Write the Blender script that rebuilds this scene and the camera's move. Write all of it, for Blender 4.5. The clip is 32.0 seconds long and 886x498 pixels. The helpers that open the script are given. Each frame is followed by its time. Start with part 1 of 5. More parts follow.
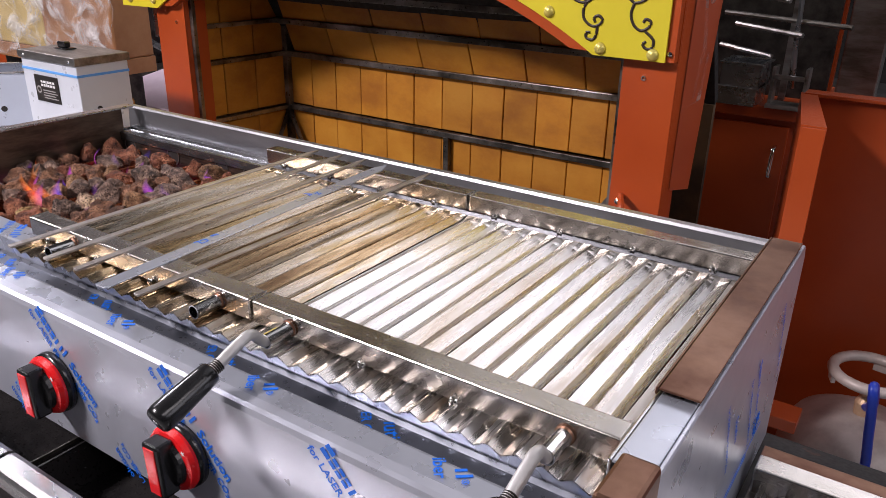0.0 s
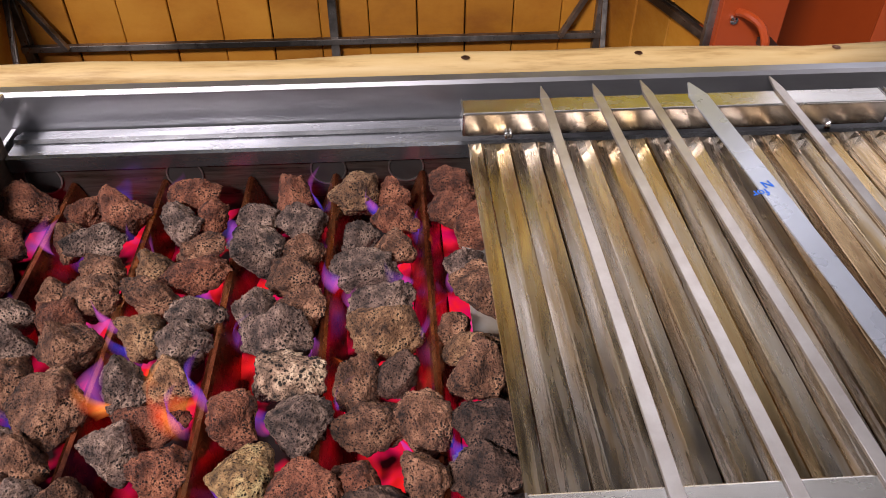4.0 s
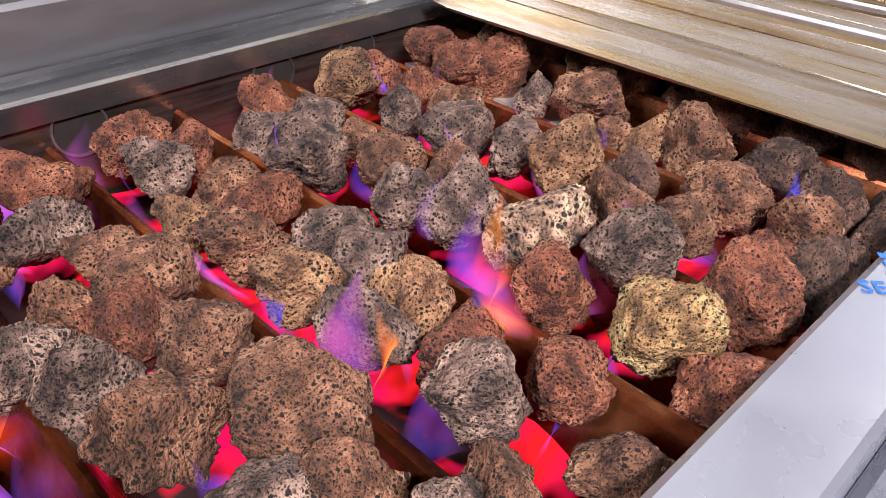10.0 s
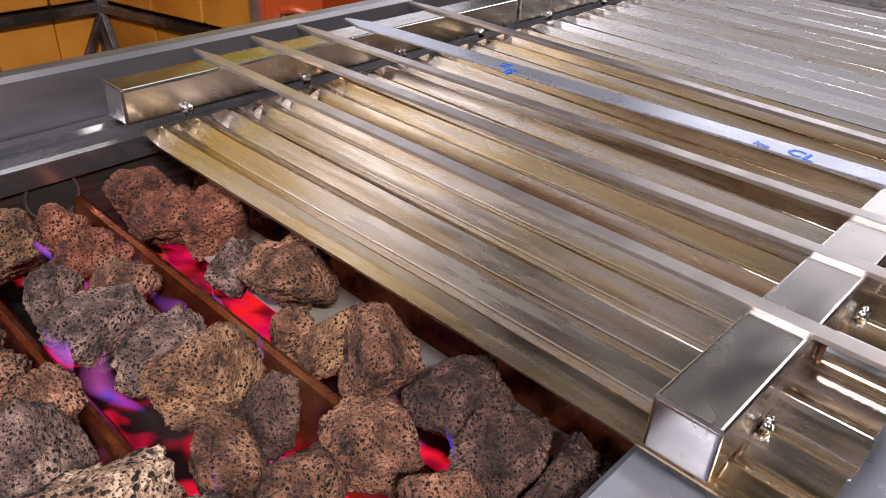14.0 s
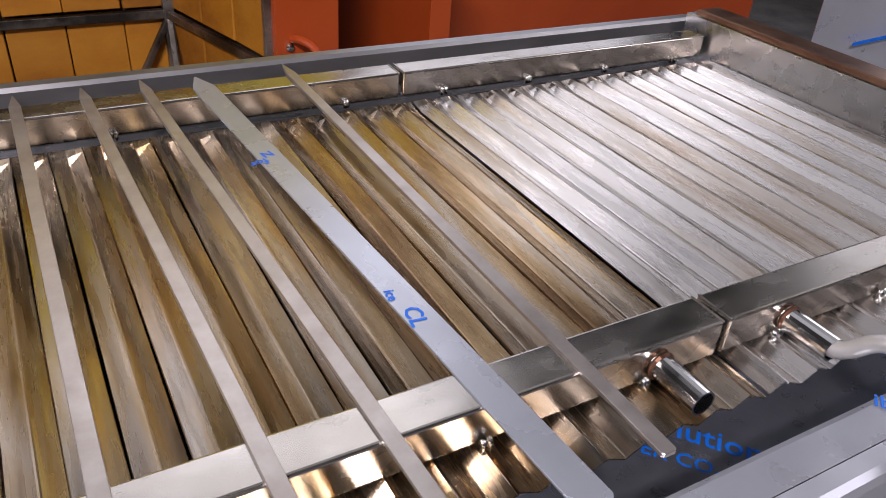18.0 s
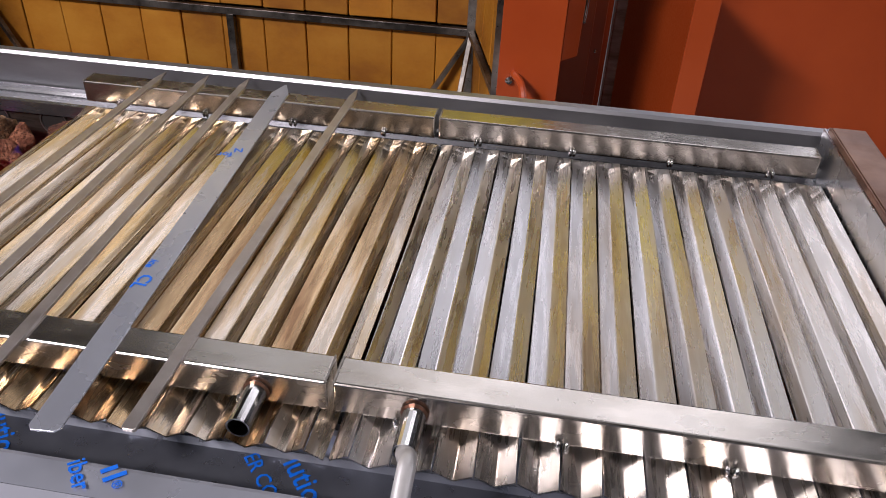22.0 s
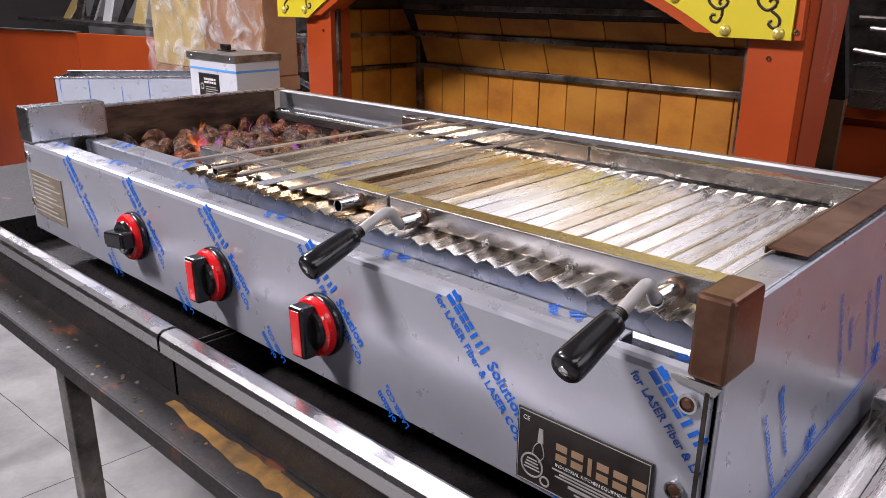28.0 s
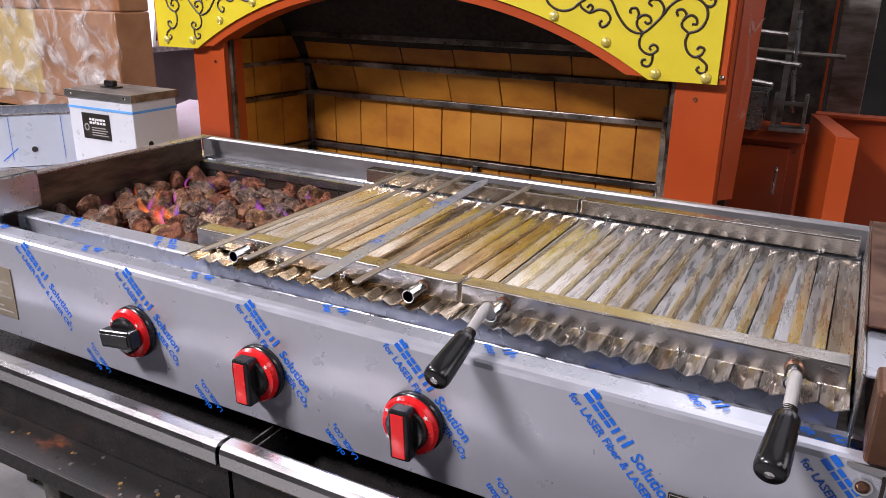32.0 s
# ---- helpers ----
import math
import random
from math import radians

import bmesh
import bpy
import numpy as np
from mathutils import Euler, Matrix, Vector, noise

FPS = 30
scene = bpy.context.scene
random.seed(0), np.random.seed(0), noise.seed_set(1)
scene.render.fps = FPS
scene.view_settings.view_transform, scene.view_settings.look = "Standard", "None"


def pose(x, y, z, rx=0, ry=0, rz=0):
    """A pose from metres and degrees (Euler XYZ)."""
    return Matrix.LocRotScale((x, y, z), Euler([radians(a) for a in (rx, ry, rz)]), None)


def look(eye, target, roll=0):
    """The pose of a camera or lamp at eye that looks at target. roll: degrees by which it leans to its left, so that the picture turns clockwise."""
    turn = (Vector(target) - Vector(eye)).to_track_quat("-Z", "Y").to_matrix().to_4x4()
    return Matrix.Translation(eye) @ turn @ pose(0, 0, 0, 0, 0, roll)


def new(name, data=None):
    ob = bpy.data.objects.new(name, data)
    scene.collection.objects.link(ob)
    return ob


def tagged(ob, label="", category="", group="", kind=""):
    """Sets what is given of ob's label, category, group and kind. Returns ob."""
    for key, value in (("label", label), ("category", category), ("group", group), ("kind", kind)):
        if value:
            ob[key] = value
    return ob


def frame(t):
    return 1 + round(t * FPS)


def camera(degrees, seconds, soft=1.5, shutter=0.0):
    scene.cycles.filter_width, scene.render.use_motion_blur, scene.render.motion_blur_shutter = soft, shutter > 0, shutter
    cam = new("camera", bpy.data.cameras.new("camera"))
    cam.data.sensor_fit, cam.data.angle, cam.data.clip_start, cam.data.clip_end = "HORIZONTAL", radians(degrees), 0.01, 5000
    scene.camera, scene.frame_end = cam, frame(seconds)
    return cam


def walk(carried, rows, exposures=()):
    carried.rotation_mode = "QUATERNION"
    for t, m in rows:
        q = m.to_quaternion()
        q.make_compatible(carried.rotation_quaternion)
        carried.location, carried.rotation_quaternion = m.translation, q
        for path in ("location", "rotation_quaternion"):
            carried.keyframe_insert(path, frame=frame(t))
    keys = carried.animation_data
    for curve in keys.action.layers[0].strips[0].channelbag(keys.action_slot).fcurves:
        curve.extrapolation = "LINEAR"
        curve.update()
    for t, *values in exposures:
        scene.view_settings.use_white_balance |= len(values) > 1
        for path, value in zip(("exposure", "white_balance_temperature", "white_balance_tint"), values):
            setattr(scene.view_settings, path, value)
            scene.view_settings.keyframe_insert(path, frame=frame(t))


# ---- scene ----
cam = camera(60.2, 32.0, 0.8)
PATH = [
    (0, (0.525, -0.454, 1.439), (-0.495, 1.084, 0.666), 1.1),
    (0.5, (0.397, -0.464, 1.464), (-0.494, 1.151, 0.69), 1.0),
    (1, (0.261, -0.475, 1.457), (-0.497, 1.191, 0.651), 0.8),
    (1.5, (0.107, -0.495, 1.484), (-0.485, 1.193, 0.59), 0.9),
    (2, (0.018, -0.471, 1.523), (-0.438, 1.22, 0.557), 0.4),
    (2.5, (-0.115, -0.413, 1.534), (-0.418, 1.276, 0.506), 0.5),
    (3, (-0.258, -0.333, 1.528), (-0.411, 1.324, 0.419), 0.9),
    (3.5, (-0.369, -0.253, 1.489), (-0.391, 1.342, 0.283), 0.6),
    (5.5, (-0.589, -0.083, 1.363), (-0.225, 1.236, -0.096), -0.4),
    (6, (-0.631, -0.079, 1.346), (-0.206, 1.216, -0.118), -0.3),
    (6.5, (-0.675, -0.073, 1.333), (-0.153, 1.177, -0.14), -0.3),
    (7, (-0.701, -0.065, 1.32), (-0.086, 1.125, -0.165), -0.4),
    (7.5, (-0.72, -0.054, 1.3), (0.0, 1.082, -0.18), -0.1),
    (8, (-0.748, -0.039, 1.281), (0.099, 1.052, -0.165), 0.6),
    (8.5, (-0.76, -0.029, 1.262), (0.253, 1.097, -0.044), 0.9),
    (9, (-0.778, -0.024, 1.247), (0.371, 1.136, 0.092), 1.3),
    (9.5, (-0.784, -0.026, 1.235), (0.394, 1.153, 0.129), 1.4),
    (10, (-0.784, -0.024, 1.234), (0.397, 1.147, 0.124), 1.6),
    (10.5, (-0.783, -0.029, 1.239), (0.402, 1.14, 0.131), 1.7),
    (11, (-0.776, -0.043, 1.255), (0.416, 1.12, 0.147), 1.9),
    (11.5, (-0.745, -0.047, 1.268), (0.45, 1.115, 0.163), 1.8),
    (12, (-0.713, -0.05, 1.274), (0.486, 1.116, 0.178), 1.6),
    (12.5, (-0.688, -0.053, 1.276), (0.526, 1.109, 0.191), 2.0),
    (13, (-0.66, -0.052, 1.276), (0.573, 1.101, 0.204), 2.5),
    (13.5, (-0.624, -0.052, 1.274), (0.623, 1.099, 0.217), 2.7),
    (14, (-0.587, -0.052, 1.274), (0.672, 1.095, 0.225), 3.0),
    (14.5, (-0.548, -0.048, 1.275), (0.719, 1.095, 0.232), 3.2),
    (15, (-0.517, -0.043, 1.273), (0.772, 1.095, 0.252), 3.6),
    (15.5, (-0.482, -0.049, 1.275), (0.805, 1.097, 0.259), 3.6),
    (17.5, (-0.333, -0.162, 1.339), (0.662, 1.2, 0.265), 4.8),
    (18, (-0.31, -0.204, 1.346), (0.566, 1.234, 0.267), 4.7),
    (18.5, (-0.282, -0.242, 1.357), (0.472, 1.257, 0.269), 4.6),
    (19, (-0.242, -0.281, 1.361), (0.383, 1.278, 0.275), 4.5),
    (19.5, (-0.185, -0.327, 1.39), (0.302, 1.272, 0.293), 4.2),
    (20, (-0.109, -0.363, 1.402), (0.24, 1.274, 0.308), 4.0),
    (20.5, (-0.023, -0.37, 1.406), (0.179, 1.29, 0.309), 3.6),
    (21, (0.019, -0.364, 1.408), (0.09, 1.306, 0.309), 3.6),
    (21.5, (0.057, -0.341, 1.415), (-0.014, 1.325, 0.311), 3.3),
    (22, (0.105, -0.326, 1.425), (-0.107, 1.328, 0.319), 3.0),
    (22.5, (0.149, -0.319, 1.425), (-0.197, 1.314, 0.323), 2.8),
    (23, (0.201, -0.291, 1.421), (-0.281, 1.305, 0.317), 2.5),
    (23.5, (0.227, -0.285, 1.424), (-0.377, 1.261, 0.309), 2.5),
    (24, (0.295, -0.309, 1.436), (-0.441, 1.183, 0.326), 2.3),
    (24.5, (0.403, -0.341, 1.442), (-0.472, 1.112, 0.383), 1.9),
    (25, (0.499, -0.356, 1.424), (-0.527, 1.099, 0.513), 1.5),
    (25.5, (0.539, -0.425, 1.335), (-0.587, 1.049, 0.587), 1.7),
    (26, (0.552, -0.488, 1.285), (-0.6, 0.976, 0.558), 1.3),
    (26.5, (0.559, -0.526, 1.282), (-0.611, 0.925, 0.558), 1.2),
    (28.5, (0.601, -0.552, 1.324), (-0.705, 0.827, 0.697), 0.5),
    (29, (0.604, -0.549, 1.33), (-0.697, 0.825, 0.682), 0.4),
    (29.5, (0.609, -0.55, 1.338), (-0.689, 0.823, 0.681), 0.3),
    (30, (0.614, -0.548, 1.348), (-0.687, 0.823, 0.694), 0.2),
    (30.5, (0.589, -0.551, 1.381), (-0.706, 0.827, 0.73), 0.3),
    (31, (0.535, -0.572, 1.427), (-0.684, 0.873, 0.775), 0.3),
    (31.5, (0.447, -0.625, 1.43), (-0.604, 0.946, 0.779), 0.5),
    (32, (0.35, -0.694, 1.409), (-0.544, 0.971, 0.755), 0.9),
]
EXPOSURES = [(t, s, 6100, 11) for t, s in ((0, 0.15), (1.5, 0.05), (3.5, 0.05), (6, 0.45), (7.5, 0.65), (9, 0.7), (11, 0.45), (12, 0.3), (14, 0.1), (16, 0.0), (19, -0.3), (22, -0.2), (24, -0.15), (25, -0.2), (26, 0.2), (32, 0.3))]
walk(cam, [(t, look(eye, target, roll)) for t, eye, target, roll in PATH], EXPOSURES)

# ---- world, light ----
world = bpy.data.worlds.new("hall_world")
scene.world = world
world.use_nodes = True
world.node_tree.nodes["Background"].inputs["Color"].default_value = (0.8, 0.9, 1.0, 1)
world.node_tree.nodes["Background"].inputs["Strength"].default_value = 0.01


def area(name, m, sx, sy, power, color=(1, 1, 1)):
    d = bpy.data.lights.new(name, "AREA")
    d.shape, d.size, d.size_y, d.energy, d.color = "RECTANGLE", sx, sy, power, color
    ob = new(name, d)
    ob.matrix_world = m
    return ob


# key lamp placed by the shadows it casts; the rest are unseen, added lights
area("unseen_lamp_light", look((-1.5, -1.7, 3.1), (-0.1, 0.0, 1.0)), 0.8, 0.16, 120, (1.0, 0.879, 0.857))
# unseen fills: right of the grill, then the shelf at far left
area("unseen_lamp_light", look((2.6, -0.8, 3.4), (0.3, 0.2, 1.0)), 2.2, 0.8, 24, (1.0, 0.888, 0.877))
area("unseen_lamp_light", look((-4.3, 0.5, 3.7), (-3.2, 2.0, 1.1)), 1.8, 0.6, 150, (1.0, 0.92, 0.95))
# unseen panels behind, above and beside the oven, added for white steel reflections
area("unseen_panel_light", look((0.5, 2.9, 3.45), (0.1, 0.2, 1.07)), 2.1, 1.6, 22, (1.0, 0.93, 0.95))
area("unseen_panel_light", look((2.3, 3.6, 2.6), (0.1, 0.2, 1.07)), 1.7, 1.1, 8.5, (0.98, 0.93, 1.0))
area("unseen_panel_light", look((0.9, 1.25, 4.2), (0.0, 0.2, 1.07)), 2.6, 2.0, 8.5, (1.0, 0.94, 0.96))
area("unseen_panel_light", look((-1.1, 2.6, 3.5), (-0.1, 0.2, 1.07)), 1.0, 1.2, 3, (1.0, 0.94, 0.93))
# added on the right to brighten the side panel and counter
area("unseen_panel_light", look((4.2, 0.7, 2.5), (0.3, 0.2, 1.0)), 3.0, 1.5, 30, (1.0, 0.94, 0.98))


# ---- materials ----
def mat(name, cols, rough=(0.4, 0.5), metal=0.0, scale=8.0, stretch=(1, 1, 1), bump=0.0, bscale=80.0,
        random_hue=0.0, detail=6.0, coat=0.0, ramp=(0.35, 0.65), shaded_pits=0.0, pit_scale=60.0, grain=0.0003, brushed=0.0):
    """A surface whose colour runs between cols with a coarse and a fine noise, and whose gloss and relief follow."""
    m = bpy.data.materials.new(name)
    m.use_nodes = True
    t = m.node_tree
    b = t.nodes["Principled BSDF"]
    N, L = t.nodes.new, t.links.new
    co = N("ShaderNodeTexCoord")
    mp = N("ShaderNodeMapping")
    mp.inputs["Scale"].default_value = stretch
    L(co.outputs["Object"], mp.inputs["Vector"])
    n1 = N("ShaderNodeTexNoise")
    n1.inputs["Scale"].default_value, n1.inputs["Detail"].default_value = scale, detail
    n1.inputs["Roughness"].default_value = 0.62
    L(mp.outputs["Vector"], n1.inputs["Vector"])
    r = N("ShaderNodeValToRGB")
    e = r.color_ramp.elements
    e[0].position, e[1].position = ramp
    e[0].color, e[1].color = (*cols[0], 1), (*cols[-1], 1)
    for i, c in enumerate(cols[1:-1]):
        x = e.new(ramp[0] + (ramp[1] - ramp[0]) * (i + 1) / (len(cols) - 1))
        x.color = (*c, 1)
    L(n1.outputs["Fac"], r.inputs["Fac"])
    col = r.outputs["Color"]
    n2 = N("ShaderNodeTexNoise")
    n2.inputs["Scale"].default_value, n2.inputs["Detail"].default_value = bscale, 4.0
    L(mp.outputs["Vector"], n2.inputs["Vector"])
    if random_hue:
        oi = N("ShaderNodeObjectInfo")
        hs = N("ShaderNodeHueSaturation")
        mr = N("ShaderNodeMapRange")
        mr.inputs["To Min"].default_value, mr.inputs["To Max"].default_value = 1 - random_hue, 1 + random_hue
        L(oi.outputs["Random"], mr.inputs["Value"])
        L(mr.outputs["Result"], hs.inputs["Value"])
        L(col, hs.inputs["Color"])
        col = hs.outputs["Color"]
    if shaded_pits:
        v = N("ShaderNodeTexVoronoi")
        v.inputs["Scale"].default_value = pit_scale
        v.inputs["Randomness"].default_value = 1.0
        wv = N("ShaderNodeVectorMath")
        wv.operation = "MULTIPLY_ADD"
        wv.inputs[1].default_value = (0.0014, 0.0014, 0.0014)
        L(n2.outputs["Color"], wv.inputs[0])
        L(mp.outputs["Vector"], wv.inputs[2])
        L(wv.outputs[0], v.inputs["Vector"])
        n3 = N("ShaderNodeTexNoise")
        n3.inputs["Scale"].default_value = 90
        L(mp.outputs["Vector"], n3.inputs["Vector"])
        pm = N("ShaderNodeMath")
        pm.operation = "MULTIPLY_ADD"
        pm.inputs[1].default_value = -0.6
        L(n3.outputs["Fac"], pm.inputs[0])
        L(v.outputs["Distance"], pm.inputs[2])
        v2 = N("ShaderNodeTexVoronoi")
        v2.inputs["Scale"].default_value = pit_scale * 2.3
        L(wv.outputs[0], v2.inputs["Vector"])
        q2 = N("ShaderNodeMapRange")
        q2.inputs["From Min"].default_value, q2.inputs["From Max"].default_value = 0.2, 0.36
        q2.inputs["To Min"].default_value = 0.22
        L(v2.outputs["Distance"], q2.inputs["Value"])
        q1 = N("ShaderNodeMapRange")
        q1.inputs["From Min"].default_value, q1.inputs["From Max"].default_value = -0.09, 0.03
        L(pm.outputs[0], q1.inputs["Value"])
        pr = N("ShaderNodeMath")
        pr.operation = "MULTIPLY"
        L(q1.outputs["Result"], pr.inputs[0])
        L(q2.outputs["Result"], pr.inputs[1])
        # multiply the pore mask into the colour: shade inside pores is painted dark
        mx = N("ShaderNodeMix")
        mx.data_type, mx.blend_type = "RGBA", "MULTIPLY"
        mx.inputs[0].default_value = shaded_pits
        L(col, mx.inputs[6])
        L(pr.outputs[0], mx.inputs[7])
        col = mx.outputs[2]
    L(col, b.inputs["Base Color"])
    rr = N("ShaderNodeMapRange")
    rr.inputs["From Min"].default_value, rr.inputs["From Max"].default_value = 0.3, 0.7
    rr.inputs["To Min"].default_value, rr.inputs["To Max"].default_value = rough
    L(n2.outputs["Fac"], rr.inputs["Value"])
    L(rr.outputs["Result"], b.inputs["Roughness"])
    b.inputs["Metallic"].default_value = metal
    b.inputs["Coat Weight"].default_value = coat
    b.inputs["Coat Roughness"].default_value = 0.12
    if bump:
        bp = N("ShaderNodeBump")
        bp.inputs["Strength"].default_value, bp.inputs["Distance"].default_value = bump, 0.005 if shaded_pits else grain
        if shaded_pits:
            ad = N("ShaderNodeMath")
            ad.operation = "ADD"
            L(n2.outputs["Fac"], ad.inputs[0])
            L(pr.outputs[0], ad.inputs[1])
            L(ad.outputs[0], bp.inputs["Height"])
        else:
            L(n2.outputs["Fac"], bp.inputs["Height"])
        L(bp.outputs["Normal"], b.inputs["Normal"])
    if brushed:
        tg = N("ShaderNodeTangent")
        tg.direction_type, tg.axis = "RADIAL", "Y"
        L(tg.outputs["Tangent"], b.inputs["Tangent"])
        b.inputs["Anisotropic"].default_value = brushed
    return m


# metals
SHEET = mat("v_channel_steel", [(0.36, 0.26, 0.19), (0.6, 0.53, 0.46), (0.72, 0.69, 0.67), (0.76, 0.74, 0.73), (0.56, 0.46, 0.36)], (0.2, 0.36), 1.0, 9, (3.2, 0.3, 3.2), 0.0, 60, ramp=(0.27, 0.76), random_hue=0.1, detail=10, grain=0.00012)
# heat tint plus the gold reflection of the oven, put into the colour
GOLDSHEET = mat("heat_and_reflection_tinted_steel", [(0.21, 0.125, 0.068), (0.46, 0.33, 0.19), (0.58, 0.51, 0.43), (0.51, 0.37, 0.19), (0.45, 0.26, 0.14)], (0.18, 0.34), 1.0, 8, (3.2, 0.3, 3.2), 0.0, 60, ramp=(0.27, 0.74), random_hue=0.1, detail=10, grain=0.00012)
RAIL = mat("rail_steel", [(0.52, 0.48, 0.43), (0.65, 0.62, 0.58)], (0.2, 0.3), 1.0, 10, (1, 2, 2), 0.0, 30)
STEEL = mat("brushed_steel", [(0.54, 0.54, 0.55), (0.63, 0.63, 0.64)], (0.25, 0.3), 1.0, 5, (1, 2, 2), 0.0, 20)
ROD = mat("dull_rod_steel", [(0.45, 0.44, 0.43), (0.58, 0.57, 0.56)], (0.4, 0.5), 0.5, 40)
WORN = mat("worn_steel", [(0.16, 0.14, 0.12), (0.42, 0.4, 0.38)], (0.3, 0.5), 0.9, 8, (1, 4, 4), 0.1, 90)
BRONZE = mat("heat_browned_steel", [(0.13, 0.06, 0.038), (0.28, 0.16, 0.105)], (0.28, 0.42), 0.85, 12, (1, 1, 1), 0.0, 60)
FILM = mat("film_covered_steel", [(0.5, 0.52, 0.59), (0.59, 0.61, 0.69)], (0.26, 0.38), 0.58, 3.5, (1, 1, 1), 0.0, 30)
FILM2 = mat("film_covered_ledge", [(0.42, 0.445, 0.51), (0.51, 0.535, 0.6)], (0.24, 0.34), 0.66, 5, (1, 1, 1), 0.0, 30)
WHITEFILM = mat("white_film_on_steel", [(0.68, 0.71, 0.77), (0.76, 0.79, 0.86)], (0.26, 0.38), 0.2, 3.5, (1, 1, 1), 0.0, 30)
BLUEFILM = mat("pale_blue_film_on_steel", [(0.56, 0.61, 0.72), (0.64, 0.7, 0.82)], (0.26, 0.38), 0.3, 3.5, (1, 1, 1), 0.0, 30)
FLANGE = mat("grey_steel_flange", [(0.32, 0.32, 0.34), (0.46, 0.46, 0.48)], (0.34, 0.44), 0.95, 6, (0.5, 2, 2), 0.0, 30)
# same film as FILM, base darkened to stand in for shade in the recess
TROUGH_SHADE = mat("shade_toned_film_trough", [(0.2, 0.21, 0.25), (0.28, 0.3, 0.35)], (0.25, 0.38), 0.8, 5)
CHAMBER = mat("sooted_steel", [(0.07, 0.05, 0.04), (0.2, 0.14, 0.1)], (0.3, 0.5), 0.9, 10, (1, 1, 5), 0.1, 60)
SHELF = mat("dull_steel_shelf", [(0.17, 0.175, 0.185), (0.34, 0.345, 0.36)], (0.2, 0.3), 0.9, 6, (0.6, 3, 3), 0.0, 40)
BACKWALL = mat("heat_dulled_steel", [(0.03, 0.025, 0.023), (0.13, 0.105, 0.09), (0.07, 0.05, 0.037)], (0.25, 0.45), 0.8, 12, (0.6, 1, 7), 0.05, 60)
# red raised to stand in for burner glow mirrored in the ridges
RIDGE = mat("heat_and_glow_tinted_ridge", [(0.05, 0.012, 0.006), (0.24, 0.06, 0.022), (0.4, 0.17, 0.07)], (0.2, 0.34), 0.85, 12, (3, 1, 1))
TRAYPLATE = mat("pale_steel_plate", [(0.55, 0.48, 0.38), (0.7, 0.7, 0.7)], (0.3, 0.45), 0.6, 14)
SKEWER = mat("skewer_steel", [(0.45, 0.4, 0.37), (0.58, 0.54, 0.51)], (0.28, 0.4), 0.85, 30, (1, 1, 1), 0.0, 100, random_hue=0.08)
CHROME = mat("chrome", [(0.7, 0.69, 0.68), (0.78, 0.78, 0.78)], (0.1, 0.18), 1.0)
TRAYDARK = mat("dark_oven_tray", [(0.012, 0.011, 0.012), (0.035, 0.032, 0.032)], (0.22, 0.42), 0.3, 9, (1, 1, 1), 0.05, 250)
TABLE = mat("rust_spotted_table", [(0.007, 0.006, 0.006), (0.018, 0.013, 0.012), (0.2, 0.055, 0.018)], (0.45, 0.65), 0.1, 10, (1, 2, 1), 0.25, 150, ramp=(0.48, 0.74))
OCHRE = mat("ochre_smear", [(0.3, 0.16, 0.035), (0.06, 0.04, 0.02)], (0.6, 0.8), 0, 22)
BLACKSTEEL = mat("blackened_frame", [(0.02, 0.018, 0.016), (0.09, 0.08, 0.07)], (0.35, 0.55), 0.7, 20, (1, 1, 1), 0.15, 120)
# lightest patches stand in for highlights on the oven's bars
FRAME = mat("scaled_steel_frame", [(0.05, 0.045, 0.04), (0.24, 0.22, 0.2), (0.52, 0.5, 0.47)], (0.25, 0.45), 0.85, 7, (1, 1, 1), 0.1, 120, ramp=(0.4, 0.75))
# paint, plastic, mineral
ORANGE = mat("orange_paint", [(0.34, 0.049, 0.0085), (0.43, 0.071, 0.013)], (0.28, 0.4), 0, 2.2, (1, 1, 1), 0.03, 220)
YELLOW = mat("yellow_paint", [(0.62, 0.52, 0.02), (0.72, 0.62, 0.03)], (0.35, 0.45), 0, 3, (1, 1, 1), 0.02, 200)
INK = mat("black_scroll", [(0.012, 0.006, 0.005), (0.03, 0.015, 0.01)], (0.45, 0.6))
STUD = mat("brass_stud", [(0.62, 0.52, 0.1), (0.7, 0.62, 0.2)], (0.25, 0.35), 0.4)
BRICK = mat("fireclay_board", [(0.3, 0.105, 0.005), (0.43, 0.17, 0.009), (0.5, 0.22, 0.018)], (0.5, 0.7), 0, 5, (1, 1, 1.5), 0.12, 110, random_hue=0.16)
GROUT = mat("dark_joint", [(0.05, 0.03, 0.015), (0.12, 0.07, 0.03)], (0.8, 0.9))
# near-black, also stands in for shade inside holes and between the stones
NEARBLACK = mat("near_black", [(0.006, 0.005, 0.005), (0.018, 0.014, 0.012)], (0.6, 0.9))
BLACK = mat("black_plastic", [(0.008, 0.008, 0.009), (0.016, 0.016, 0.017)], (0.16, 0.26), 0, 20)
RED = mat("red_plastic", [(0.62, 0.008, 0.012), (0.72, 0.014, 0.016)], (0.2, 0.3), 0, 20)
WHITE = mat("white_print", [(0.72, 0.72, 0.72), (0.82, 0.82, 0.82)], (0.4, 0.5))
BLUE = mat("blue_film_print", [(0.008, 0.12, 0.62), (0.012, 0.16, 0.74)], (0.35, 0.45), 0, 90)
SKYBLUE = mat("light_blue_stripe", [(0.12, 0.36, 0.8), (0.16, 0.42, 0.86)], (0.35, 0.45), 0, 90)
PLATE = mat("black_name_plate", [(0.02, 0.017, 0.015), (0.04, 0.034, 0.03)], (0.3, 0.4), 0.2, 40)
